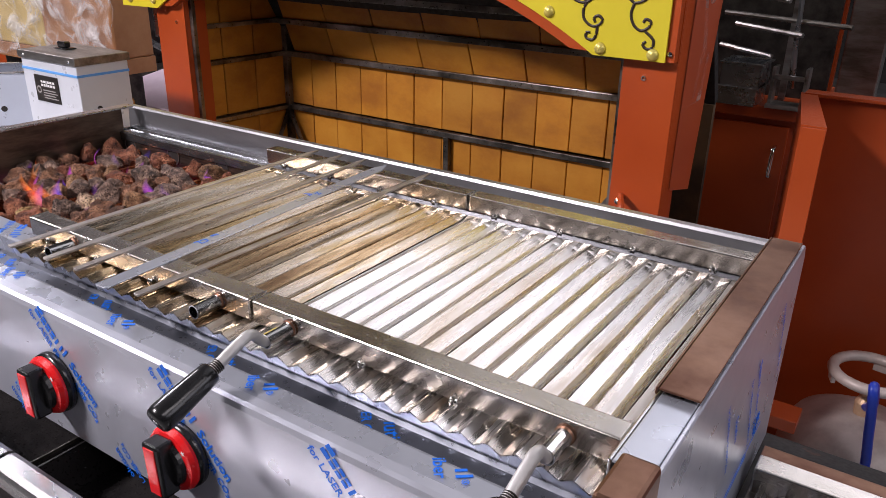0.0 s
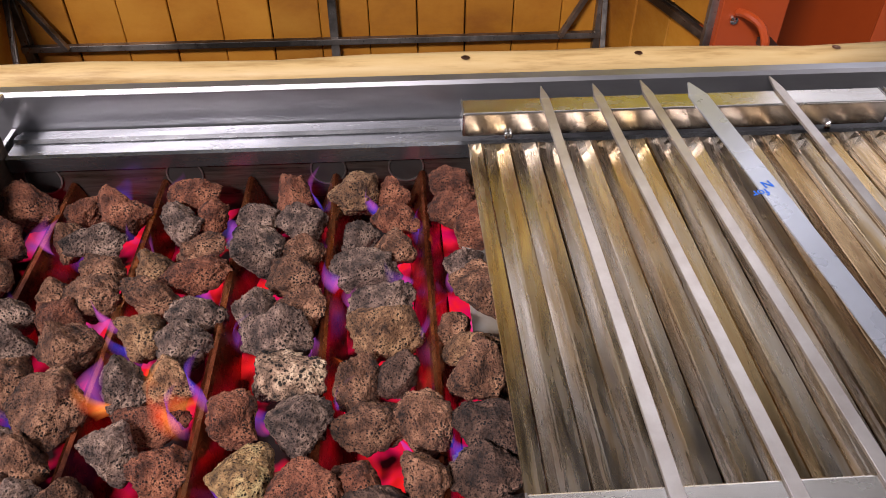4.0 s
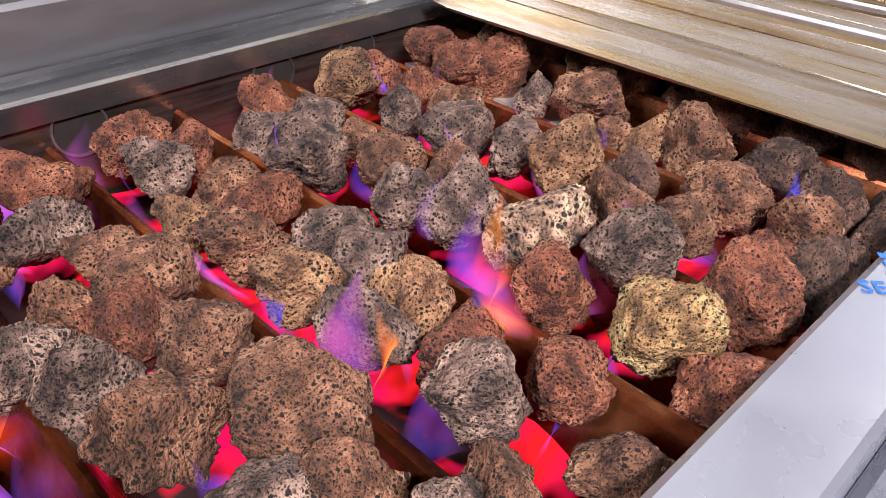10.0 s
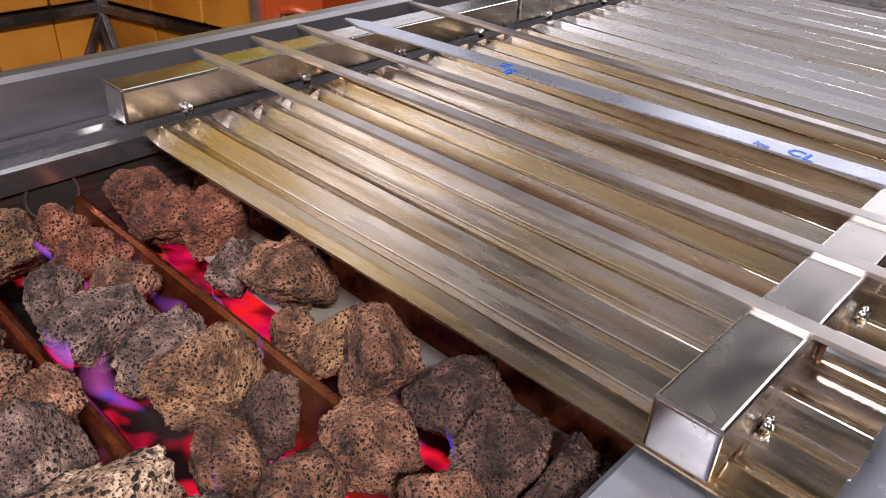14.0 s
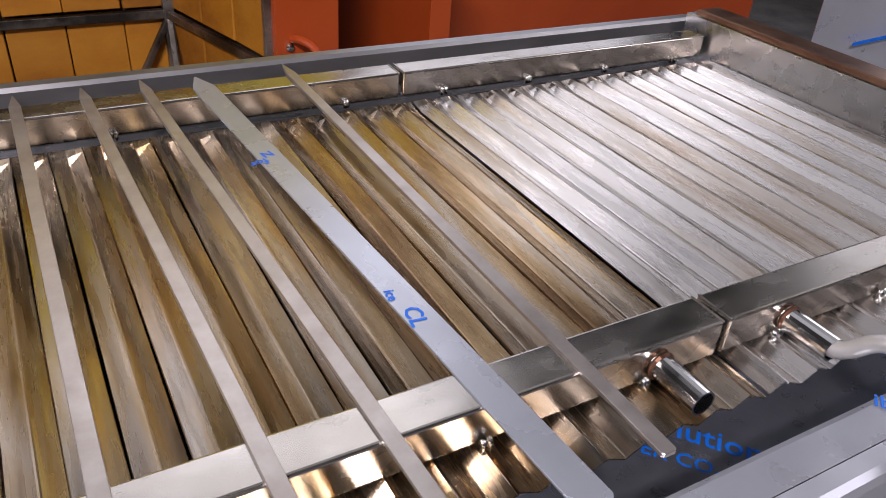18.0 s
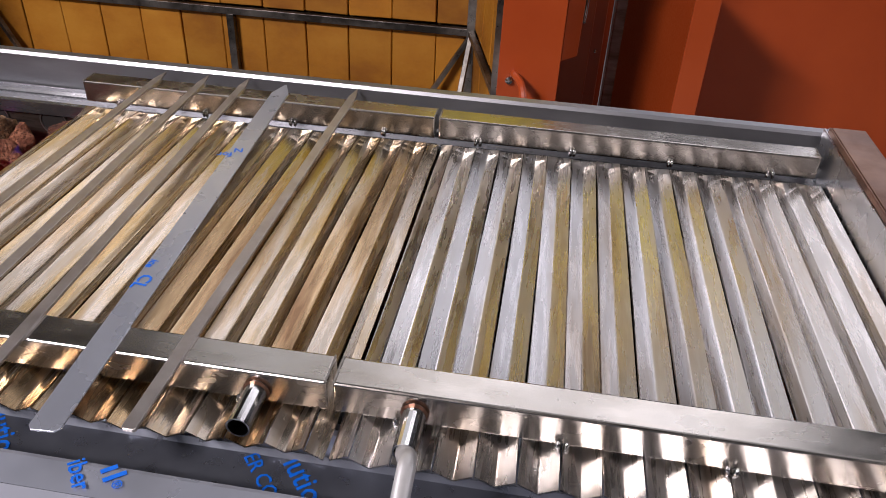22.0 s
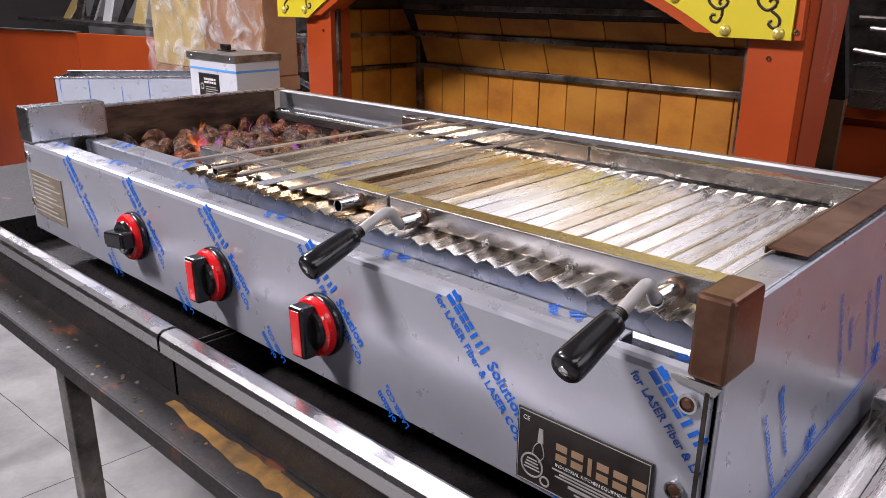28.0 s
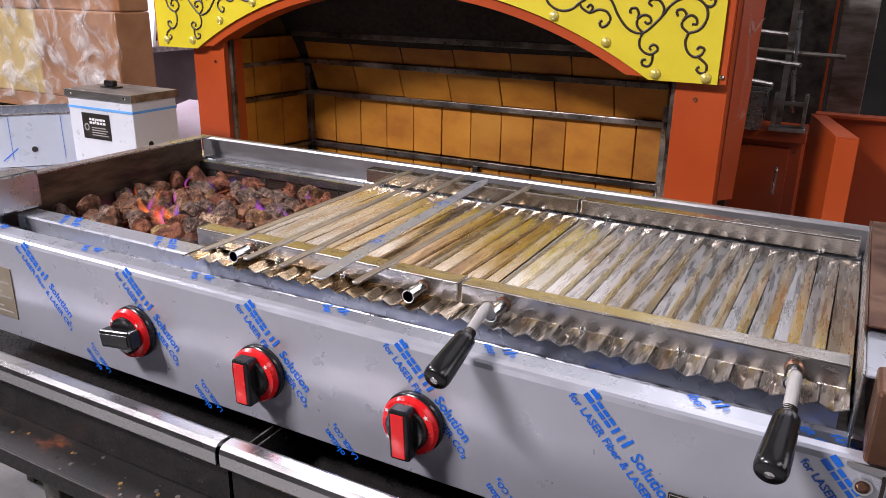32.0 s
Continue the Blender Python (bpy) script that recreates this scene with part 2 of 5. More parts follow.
BRASS = mat("copper_print", [(0.5, 0.33, 0.2), (0.62, 0.44, 0.3)], (0.35, 0.45), 0.5, 30)
GREYPRINT = mat("grey_print", [(0.3, 0.29, 0.28), (0.4, 0.39, 0.37)], (0.4, 0.5), 0, 60)
LABEL = mat("rating_label", [(0.27, 0.23, 0.17), (0.36, 0.31, 0.24)], (0.35, 0.45), 0.4, 20)
WOOD = mat("pale_wood", [(0.42, 0.26, 0.09), (0.62, 0.43, 0.18), (0.66, 0.48, 0.22)], (0.5, 0.65), 0, 14, (0.5, 5, 5), 0.15, 60)
CONC = mat("concrete_floor", [(0.2, 0.2, 0.2), (0.36, 0.36, 0.35)], (0.5, 0.75), 0, 3, (1, 1, 1), 0.08, 60)
WALLM = mat("hall_wall", [(0.075, 0.067, 0.062), (0.11, 0.1, 0.094)], (0.7, 0.85), 0, 1.5)
PALEWALL = mat("pale_hall_wall", [(0.4, 0.39, 0.39), (0.52, 0.51, 0.51)], (0.7, 0.85), 0, 1.5)
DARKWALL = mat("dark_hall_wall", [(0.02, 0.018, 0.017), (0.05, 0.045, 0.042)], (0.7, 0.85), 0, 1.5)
ROOF = mat("hall_roof", [(0.03, 0.028, 0.026), (0.055, 0.05, 0.048)], (0.7, 0.85), 0, 1.0)
CARTON = mat("carton", [(0.3, 0.13, 0.05), (0.4, 0.2, 0.085)], (0.6, 0.75), 0, 6)
BOARD = mat("yellow_board", [(0.5, 0.36, 0.12), (0.6, 0.46, 0.2)], (0.6, 0.7), 0, 6)
PINK = mat("pinkish_wall", [(0.55, 0.42, 0.5), (0.7, 0.58, 0.66)], (0.6, 0.8), 0, 3)
CYL = mat("gas_cylinder_paint", [(0.34, 0.29, 0.265), (0.5, 0.44, 0.41)], (0.4, 0.55), 0.2, 14, (1, 1, 1), 0.15, 60)
HOSE = mat("blue_hose", [(0.01, 0.03, 0.3), (0.02, 0.05, 0.42)], (0.3, 0.4))
# lava stones, by the tone of each, pore shade put into the colour
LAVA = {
    "r": mat("red_lava", [(0.019, 0.005, 0.003), (0.237, 0.078, 0.039), (0.475, 0.191, 0.101)], (0.85, 0.98), 0, 45, (1, 1, 1), 1.0, 420, 0.18, 8, shaded_pits=0.95, pit_scale=470),
    "b": mat("brown_lava", [(0.017, 0.007, 0.004), (0.228, 0.102, 0.055), (0.532, 0.276, 0.155)], (0.85, 0.98), 0, 45, (1, 1, 1), 1.0, 420, 0.18, 8, shaded_pits=0.95, pit_scale=450),
    "g": mat("grey_lava", [(0.011, 0.007, 0.006), (0.199, 0.126, 0.097), (0.551, 0.374, 0.277)], (0.85, 0.98), 0, 50, (1, 1, 1), 1.0, 420, 0.18, 8, shaded_pits=0.95, pit_scale=430),
    "t": mat("tan_lava", [(0.028, 0.012, 0.007), (0.323, 0.165, 0.080), (0.646, 0.383, 0.193)], (0.85, 0.98), 0, 45, (1, 1, 1), 1.0, 420, 0.18, 8, shaded_pits=0.95, pit_scale=450),
    "d": mat("dark_lava", [(0.008, 0.004, 0.003), (0.114, 0.059, 0.039), (0.285, 0.160, 0.109)], (0.85, 0.98), 0, 45, (1, 1, 1), 1.0, 420, 0.18, 8, shaded_pits=0.95, pit_scale=470),
    "y": mat("yellow_lava", [(0.057, 0.028, 0.012), (0.446, 0.258, 0.105), (0.703, 0.534, 0.244)], (0.85, 0.98), 0, 55, (1, 1, 1), 1.0, 420, 0.18, 8, shaded_pits=0.95, pit_scale=470),
    "s": mat("porous_lava", [(0.019, 0.012, 0.008), (0.323, 0.200, 0.130), (0.703, 0.507, 0.336)], (0.85, 0.98), 0, 60, (1, 1, 1), 1.0, 420, 0.18, 8, shaded_pits=0.95, pit_scale=270),
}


def flame_mat(name, c0, c1, strength, scale, cover, soft=0.72):
    """Glowing gas: emission that thins out to nothing by a noise."""
    m = bpy.data.materials.new(name)
    m.use_nodes = True
    t = m.node_tree
    t.nodes.clear()
    N, L = t.nodes.new, t.links.new
    co, nz, rp, em, tr, mx, out = (N("ShaderNode" + k) for k in ("TexCoord", "TexNoise", "ValToRGB", "Emission", "BsdfTransparent", "MixShader", "OutputMaterial"))
    nz.inputs["Scale"].default_value, nz.inputs["Detail"].default_value = scale, 3
    L(co.outputs["Object"], nz.inputs["Vector"])
    rp.color_ramp.elements[0].position, rp.color_ramp.elements[1].position = 0.36, 0.62
    rp.color_ramp.elements[0].color, rp.color_ramp.elements[1].color = (*c0, 1), (*c1, 1)
    L(nz.outputs["Fac"], rp.inputs["Fac"])
    L(rp.outputs["Color"], em.inputs["Color"])
    em.inputs["Strength"].default_value = strength
    n2 = N("ShaderNodeTexNoise")
    n2.inputs["Scale"].default_value = scale * 0.7
    mp = N("ShaderNodeMapping")
    mp.inputs["Location"].default_value = (3.1, 1.7, 0.4)
    L(co.outputs["Object"], mp.inputs["Vector"])
    L(mp.outputs["Vector"], n2.inputs["Vector"])
    mr = N("ShaderNodeMapRange")
    mr.inputs["From Min"].default_value, mr.inputs["From Max"].default_value = 0.48 - cover, soft - cover
    L(n2.outputs["Fac"], mr.inputs["Value"])
    at, ml = N("ShaderNodeAttribute"), N("ShaderNodeMath")
    at.attribute_name, ml.operation = "thickness", "MULTIPLY"
    L(mr.outputs["Result"], ml.inputs[0])
    L(at.outputs["Fac"], ml.inputs[1])
    L(ml.outputs[0], mx.inputs["Fac"])
    L(tr.outputs[0], mx.inputs[1])
    L(em.outputs[0], mx.inputs[2])
    L(mx.outputs[0], out.inputs["Surface"])
    return m


GLOW = flame_mat("red_glow", (0.6, 0.004, 0.07), (0.85, 0.012, 0.014), 1.05, 38, 0.0, 0.62)
WISP = flame_mat("blue_wisp", (0.09, 0.08, 0.85), (0.75, 0.12, 0.55), 1.1, 30, 0.12, 0.8)
TONGUE = flame_mat("orange_tongue", (1.0, 0.09, 0.02), (1.0, 0.3, 0.05), 1.7, 40, 0.1, 0.85)

CLEAR = bpy.data.materials.new("glint_streaked_wrap")
CLEAR.use_nodes = True
t = CLEAR.node_tree
b = t.nodes["Principled BSDF"]
b.inputs["Base Color"].default_value = (0.85, 0.85, 0.86, 1)
b.inputs["Roughness"].default_value = 0.12
b.inputs["Specular IOR Level"].default_value = 1.0
co, nz, mr, bp = (t.nodes.new("ShaderNode" + k) for k in ("TexCoord", "TexNoise", "MapRange", "Bump"))
nz.inputs["Scale"].default_value, nz.inputs["Detail"].default_value, nz.inputs["Distortion"].default_value = 11, 9, 0.7
# noise turns streaks milky white, standing in for glints on the film
mr.inputs["From Min"].default_value, mr.inputs["From Max"].default_value = 0.47, 0.66
mr.inputs["To Min"].default_value, mr.inputs["To Max"].default_value = 0.08, 0.6
bp.inputs["Strength"].default_value, bp.inputs["Distance"].default_value = 0.9, 0.05
t.links.new(co.outputs["Object"], nz.inputs["Vector"])
t.links.new(nz.outputs["Fac"], mr.inputs["Value"])
t.links.new(mr.outputs["Result"], b.inputs["Alpha"])
t.links.new(nz.outputs["Fac"], bp.inputs["Height"])
t.links.new(bp.outputs["Normal"], b.inputs["Normal"])


# ---- builders ----
def part(name, bm, material, parent=None, label="", smooth=False):
    me = bpy.data.meshes.new(name)
    if isinstance(bm, bmesh.types.BMesh):
        bm.to_mesh(me)
        bm.free()
    else:
        bpy.data.meshes.remove(me)
        me = bm
    me.materials.clear()
    me.materials.append(material)
    if smooth:
        me.shade_smooth()
    return hold(new(name, me), parent, label)


def hold(ob, parent, label=""):
    if parent:
        ob.parent = parent
        if parent.type == "EMPTY":
            ob.matrix_parent_inverse = Matrix.Translation(-parent.location)
    if label:
        tagged(ob, label)
    return ob


def thing(name, label, category, at=(0, 0, 0), group="", kind=""):
    ob = new(name)
    ob.location = at
    ob.empty_display_size = 0.05
    return tagged(ob, label, category, group, kind)


def boxes(*bounds, bevel=0.0, seg=2, m=None):
    bm = bmesh.new()
    for x0, x1, y0, y1, z0, z1 in bounds:
        bmesh.ops.create_cube(bm, size=1, matrix=Matrix.LocRotScale(
            ((x0 + x1) / 2, (y0 + y1) / 2, (z0 + z1) / 2), None, (abs(x1 - x0), abs(y1 - y0), abs(z1 - z0))))
    if bevel:
        bmesh.ops.bevel(bm, geom=list(bm.edges), offset=bevel, segments=seg, affect="EDGES", profile=0.5)
    if m:
        bmesh.ops.transform(bm, matrix=m, verts=bm.verts)
    return bm


def slab(quad, depth, bevel=0.0):
    """A plate: a flat outline of 3D points pushed along the vector depth."""
    bm = bmesh.new()
    lo = [bm.verts.new(p) for p in quad]
    hi = [bm.verts.new(Vector(p) + Vector(depth)) for p in quad]
    n = len(quad)
    bm.faces.new(lo)
    bm.faces.new(hi[::-1])
    for i in range(n):
        bm.faces.new((lo[i], hi[i], hi[(i + 1) % n], lo[(i + 1) % n]))
    bmesh.ops.recalc_face_normals(bm, faces=bm.faces)
    if bevel:
        bmesh.ops.bevel(bm, geom=list(bm.edges), offset=bevel, segments=1, affect="EDGES")
    return bm


def tube(points, r, sides=12, close=True, r_end=None):
    """A round bar along a line of points."""
    bm = bmesh.new()
    pts = [Vector(p) for p in points]
    rings = []
    up = Vector((0, 0, 1))
    for i, p in enumerate(pts):
        d = (pts[min(i + 1, len(pts) - 1)] - pts[max(i - 1, 0)]).normalized()
        a = d.cross(up if abs(d.z) < 0.95 else Vector((1, 0, 0))).normalized()
        c = d.cross(a)
        rad = r if r_end is None else r + (r_end - r) * i / (len(pts) - 1)
        rings.append([bm.verts.new(p + rad * (math.cos(k * 2 * math.pi / sides) * a + math.sin(k * 2 * math.pi / sides) * c)) for k in range(sides)])
    for q, s in zip(rings, rings[1:]):
        for k in range(sides):
            bm.faces.new((q[k], q[(k + 1) % sides], s[(k + 1) % sides], s[k]))
    if close:
        bm.faces.new(rings[0])
        bm.faces.new(rings[-1][::-1])
    bmesh.ops.recalc_face_normals(bm, faces=bm.faces)
    return bm


def pipe(p0, p1, r, wall, sides=20):
    """A hollow tube, open at both ends."""
    bm = bmesh.new()
    p0, p1 = Vector(p0), Vector(p1)
    d = (p1 - p0).normalized()
    a = d.cross(Vector((0, 0, 1)) if abs(d.z) < 0.95 else Vector((1, 0, 0))).normalized()
    c = d.cross(a)
    ring = lambda p, rad: [bm.verts.new(p + rad * (math.cos(k * 2 * math.pi / sides) * a + math.sin(k * 2 * math.pi / sides) * c)) for k in range(sides)]
    o0, o1, i0, i1 = ring(p0, r), ring(p1, r), ring(p0, r - wall), ring(p1, r - wall)
    for q, s in ((o0, o1), (o1, i1), (i1, i0), (i0, o0)):
        for k in range(sides):
            bm.faces.new((q[k], q[(k + 1) % sides], s[(k + 1) % sides], s[k]))
    bmesh.ops.recalc_face_normals(bm, faces=bm.faces)
    return bm


def lathe(profile, m, sides=32):
    """A turned body: (radius, height) pairs round the z axis, then moved by m."""
    bm = bmesh.new()
    rings = [[bm.verts.new((r * math.cos(k * 2 * math.pi / sides), r * math.sin(k * 2 * math.pi / sides), z)) for k in range(sides)] for r, z in profile]
    for q, s in zip(rings, rings[1:]):
        for k in range(sides):
            bm.faces.new((q[k], q[(k + 1) % sides], s[(k + 1) % sides], s[k]))
    bm.faces.new(rings[0][::-1])
    bm.faces.new(rings[-1])
    bmesh.ops.transform(bm, matrix=m, verts=bm.verts)
    bmesh.ops.recalc_face_normals(bm, faces=bm.faces)
    return bm


def curve_points(pts, steps=5):
    """A smooth line through the points."""
    p = [pts[0]] + list(pts) + [pts[-1]]
    p = [Vector(q) for q in p]
    out = []
    for i in range(1, len(p) - 2):
        for s in range(steps):
            t = s / steps
            out.append(0.5 * ((2 * p[i]) + (p[i + 1] - p[i - 1]) * t + (2 * p[i - 1] - 5 * p[i] + 4 * p[i + 1] - p[i + 2]) * t * t
                              + (3 * p[i] - p[i - 1] - 3 * p[i + 1] + p[i + 2]) * t ** 3))
    return out + [p[-2]]


def words(body, size, align="LEFT", bold=0.0):
    """Flat lettering as a mesh in the xy plane."""
    c = bpy.data.curves.new("print", "FONT")
    c.body, c.size, c.align_x, c.offset, c.extrude = body, size, align, bold, 0.00005
    c.resolution_u = 2
    ob = bpy.data.objects.new("print", c)
    me = bpy.data.meshes.new_from_object(ob)
    bpy.data.objects.remove(ob)
    return me


def blocks(widths, h, gap):
    """A row of paired bars that stands for a brand name."""
    bm = bmesh.new()
    x = 0
    for w, k in widths:
        hh, s = h * k, 0.17 * h
        for y0, y1 in (((0, 0.4), (0.6, 1)) if w > 3.2 * s else ((0, 1),)):
            bmesh.ops.create_cube(bm, size=1, matrix=Matrix.LocRotScale((x + w / 2, hh * (y0 + y1) / 2, 0), None, (w if y1 < 1 or y0 > 0 else min(w, s * 1.4), hh * (y1 - y0), 0.0002)))
        x += w + gap
    bmesh.ops.recalc_face_normals(bm, faces=bm.faces)
    return bm


def brand(widths, h, gap, material, parent, m):
    """The same row with each block a part of its own."""
    x = 0
    for w, k in widths:
        ob = part("brand_block", blocks([(w, k)], h, gap), material, parent)
        ob.matrix_world = m @ Matrix.Translation((x, 0, 0))
        x += w + gap


# ---- hall ----
def wall(name, b, m):
    return tagged(part(name, boxes(b), m), kind="structure")


tagged(part("floor", boxes((-9, 6, -5, 9, -0.1, 0)), CONC), "grey cracked concrete floor", "floor", kind="structure")
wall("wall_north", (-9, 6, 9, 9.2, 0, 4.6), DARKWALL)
wall("wall_south", (-9, 6, -5.2, -5, 0, 4.6), WALLM)
wall("wall_west", (-9.2, -9, -5, 9, 0, 4.6), WALLM)
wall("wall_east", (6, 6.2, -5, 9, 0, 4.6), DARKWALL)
wall("ceiling", (-9, 6, -5, 9, 4.6, 4.7), ROOF)

# ---- the grill ----
XL, XR, YF = -0.805, 0.424, -0.095     # ends of the body, front panel
grill = thing("gas_lava_grill", "long stainless lava-stone gas grill with printed protective film", "grill", (-0.19, 0.18, 0.86))


def profile_sheet(name, prof, x0, x1, m, parent=grill, label="", t=0.0015):
    """A folded sheet: a (y, z) line drawn from x0 to x1, with thickness."""
    bm = bmesh.new()
    n = len(prof)
    nor = []
    for i in range(n):
        a, c = Vector(prof[max(i - 1, 0)]), Vector(prof[min(i + 1, n - 1)])
        d = (c - a).normalized()
        nor.append(Vector((d.y, -d.x)))
    cols = []
    for x in (x0, x1):
        cols.append(([bm.verts.new((x, *p)) for p in prof], [bm.verts.new((x, *(Vector(p) + t * q))) for p, q in zip(prof, nor)]))
    (a0, b0), (a1, b1) = cols
    for i in range(n - 1):
        bm.faces.new((a0[i], a0[i + 1], a1[i + 1], a1[i]))
        bm.faces.new((b0[i], b1[i], b1[i + 1], b0[i + 1]))
        bm.faces.new((a0[i], b0[i], b0[i + 1], a0[i + 1]))
        bm.faces.new((a1[i], a1[i + 1], b1[i + 1], b1[i]))
    bm.faces.new((a0[0], a1[0], b1[0], b0[0]))
    bm.faces.new((a0[-1], b0[-1], b1[-1], a1[-1]))
    bmesh.ops.recalc_face_normals(bm, faces=bm.faces)
    return part(name, bm, m, parent, label)


front = profile_sheet("front_panel", [(-0.07, 0.912), (YF + 0.003, 0.912), (YF, 0.915), (YF, 1.06), (YF + 0.002, 1.0645), (YF + 0.006, 1.066), (-0.08, 1.0665)], XL, 0.418, FILM, label="front panel under blue-printed protective film")
profile_sheet("ledge", [(-0.079, 1.0655), (-0.06, 1.067), (-0.057, 1.066), (-0.055, 1.04)], XL, 0.335, FILM2, label="white film-covered ledge")
profile_sheet("trough", [(-0.0535, 1.042), (-0.05, 1.036), (-0.008, 1.036), (-0.005, 1.04)], XL, 0.42, TROUGH_SHADE, label="recess behind the ledge, shade put into its dark colour")
rim = profile_sheet("rim", [(-0.0035, 1.0365), (-0.0035, 1.059), (-0.001, 1.0615), (0.031, 1.0615), (0.034, 1.059), (0.034, 0.99)], XL + 0.03, 0.38, FILM2, label="film-covered inner rim")
part("bottom", boxes((XL + 0.004, XR - 0.004, -0.068, 0.45, 0.905, 0.911)), WORN, grill)
part("brown_plate", boxes((0.337, 0.376, -0.09, -0.056, 1.028, 1.031)), BRONZE, grill)
# right side
side = part("side_panel", slab([(XR - 0.004, -0.094, 0.853), (XR - 0.004, 0.45, 0.853), (XR - 0.004, 0.452, 1.1), (XR - 0.004, 0.44, 1.1165), (XR - 0.004, -0.045, 1.1165), (XR - 0.004, -0.094, 1.07)], (0.004, 0, 0), 0.0012), FILM, grill, "side panel under blue-printed protective film")
part("top_rim", boxes((0.3915, XR - 0.0045, -0.045, 0.44, 1.1135, 1.1162), bevel=0.001), FILM2, grill)
part("inner_wall", boxes((0.3885, 0.391, -0.045, 0.44, 1.04, 1.116), bevel=0.0008), STEEL, grill, "steel wall beside the grate")
cover = part("cover_strip", boxes((0.3905, 0.4225, 0.046, 0.425, 1.1215, 1.1235), (0.388, 0.39, 0.046, 0.425, 1.1172, 1.1235), bevel=0.0008), BRONZE, grill, "brown heat-stained cover strip with folded edge")
for x0, x1, y0, y1, zt in ((0.398, 0.4255, -0.0975, -0.046, 1.128), (XL - 0.005, XL + 0.04, -0.0975, 0.035, 1.125)):
    part("corner_post", boxes((x0, x1, y0, y1, 1.066, zt), bevel=0.0035), BRONZE if x0 > 0 else STEEL, grill, "brown steel corner cap" if x0 > 0 else "bare steel corner cap")
part("corner_flap", slab([(0.388, -0.0985, 1.0655), (0.424, -0.0985, 1.0655), (0.42, -0.0985, 1.058), (0.388, -0.0985, 1.062)], (0, 0.002, 0)), STEEL, grill)
# left end and back
part("left_wall", boxes((XL, XL + 0.004, 0.03, 0.415, 0.93, 1.108), bevel=0.0008), CHAMBER, grill, "dark sooted left wall of the firebox")
part("left_lip", boxes((XL - 0.014, XL + 0.008, 0.036, 0.44, 1.1083, 1.1125), bevel=0.0012), STEEL, grill, "bright folded lip of the left wall")
part("left_side", boxes((XL - 0.004, XL, -0.09, 0.45, 0.9, 1.07)), STEEL, grill)
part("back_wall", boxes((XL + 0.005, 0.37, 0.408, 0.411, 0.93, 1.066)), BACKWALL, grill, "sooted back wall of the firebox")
profile_sheet("back_shelf", [(0.4045, 1.052), (0.4045, 1.066), (0.409, 1.067), (0.428, 1.067), (0.43, 1.0705), (0.438, 1.0705), (0.441, 1.067), (0.449, 1.067)], XL + 0.005, 0.3875, SHELF, label="dull folded steel shelf")
profile_sheet("back_flange", [(0.4505, 1.05), (0.4535, 1.101), (0.456, 1.1045), (0.467, 1.1045), (0.4685, 1.1), (0.4685, 0.92)], XL - 0.03, 0.4165, FLANGE, label="upright steel flange along the back")
# holes for burner tubes in the back wall, inner shade drawn as black discs
for x in (-0.775, -0.648, -0.517, -0.445):
    part("burner_hole", lathe([(0.0155, 0), (0.0155, 0.0006), (0.0001, 0.0008)], Matrix.Translation((x, 0.4078, 1.043)) @ pose(0, 0, 0, 90), 28), NEARBLACK, grill)
    part("hole_rim", pipe((x, 0.4078, 1.043), (x, 0.4058, 1.043), 0.0168, 0.0014, 28), WORN, grill)
# heat-spreader ridges and the burner bed beneath
RX = [-0.7495, -0.667, -0.5885, -0.5105, -0.43, -0.342, -0.25, -0.17, -0.09, -0.01, 0.07, 0.15, 0.23, 0.31]
for x in RX:
    bm = bmesh.new()
    sec = [(-0.022, 0.985), (-0.0042, 1.0335), (-0.0026, 1.037), (0, 1.0385), (0.0026, 1.037), (0.0042, 1.0335), (0.022, 0.985), (0, 1.0305)]
    r0 = [bm.verts.new((x + a, 0.406, h)) for a, h in sec]
    r1 = [bm.verts.new((x + a, 0.037, h)) for a, h in sec]
    for k in range(8):
        bm.faces.new((r0[k], r0[(k + 1) % 8], r1[(k + 1) % 8], r1[k]))
    bmesh.ops.recalc_face_normals(bm, faces=bm.faces)
    part("heat_ridge", bm, RIDGE, grill, "heat-browned sheet ridge over a burner, burner glow in its colour")
# near-black bed imitates the deep shade under and between the stones
part("burner_bed", boxes((XL + 0.006, 0.37, 0.036, 0.407, 0.972, 0.975)), NEARBLACK, grill)
part("pale_plate", slab([(-0.4, 0.05, 1.024), (-0.352, 0.05, 1.0155), (-0.352, 0.404, 1.0155), (-0.4, 0.404, 1.024)], (0, 0, -0.002)), TRAYPLATE, grill, "pale steel plate beside the last burner")
# screws with rusty heads on the front panel
for x, z in ((0.402, 1.046), (0.3995, 0.975), (XL + 0.012, 1.043), (XL + 0.012, 0.963)):
    hole = part("screw_hole", pipe((x, YF - 0.0035, z), (x, YF - 0.0005, z), 0.0072, 0.0016), CHROME, grill)
    part("screw_head", lathe([(0.0001, 0), (0.0048, 0.0002), (0.005, 0.0015), (0.003, 0.0025), (0.0001, 0.0026)], Matrix.Translation((x, YF - 0.001, z)) @ pose(0, 0, 0, 90), 12), BRONZE, hole, "rusty screw head")
profile_sheet("corner_trim", [(YF - 0.0035, 0.915), (YF - 0.0045, 0.92), (YF - 0.0045, 1.056), (YF - 0.0035, 1.06)], 0.4135, 0.4165, BLACKSTEEL)


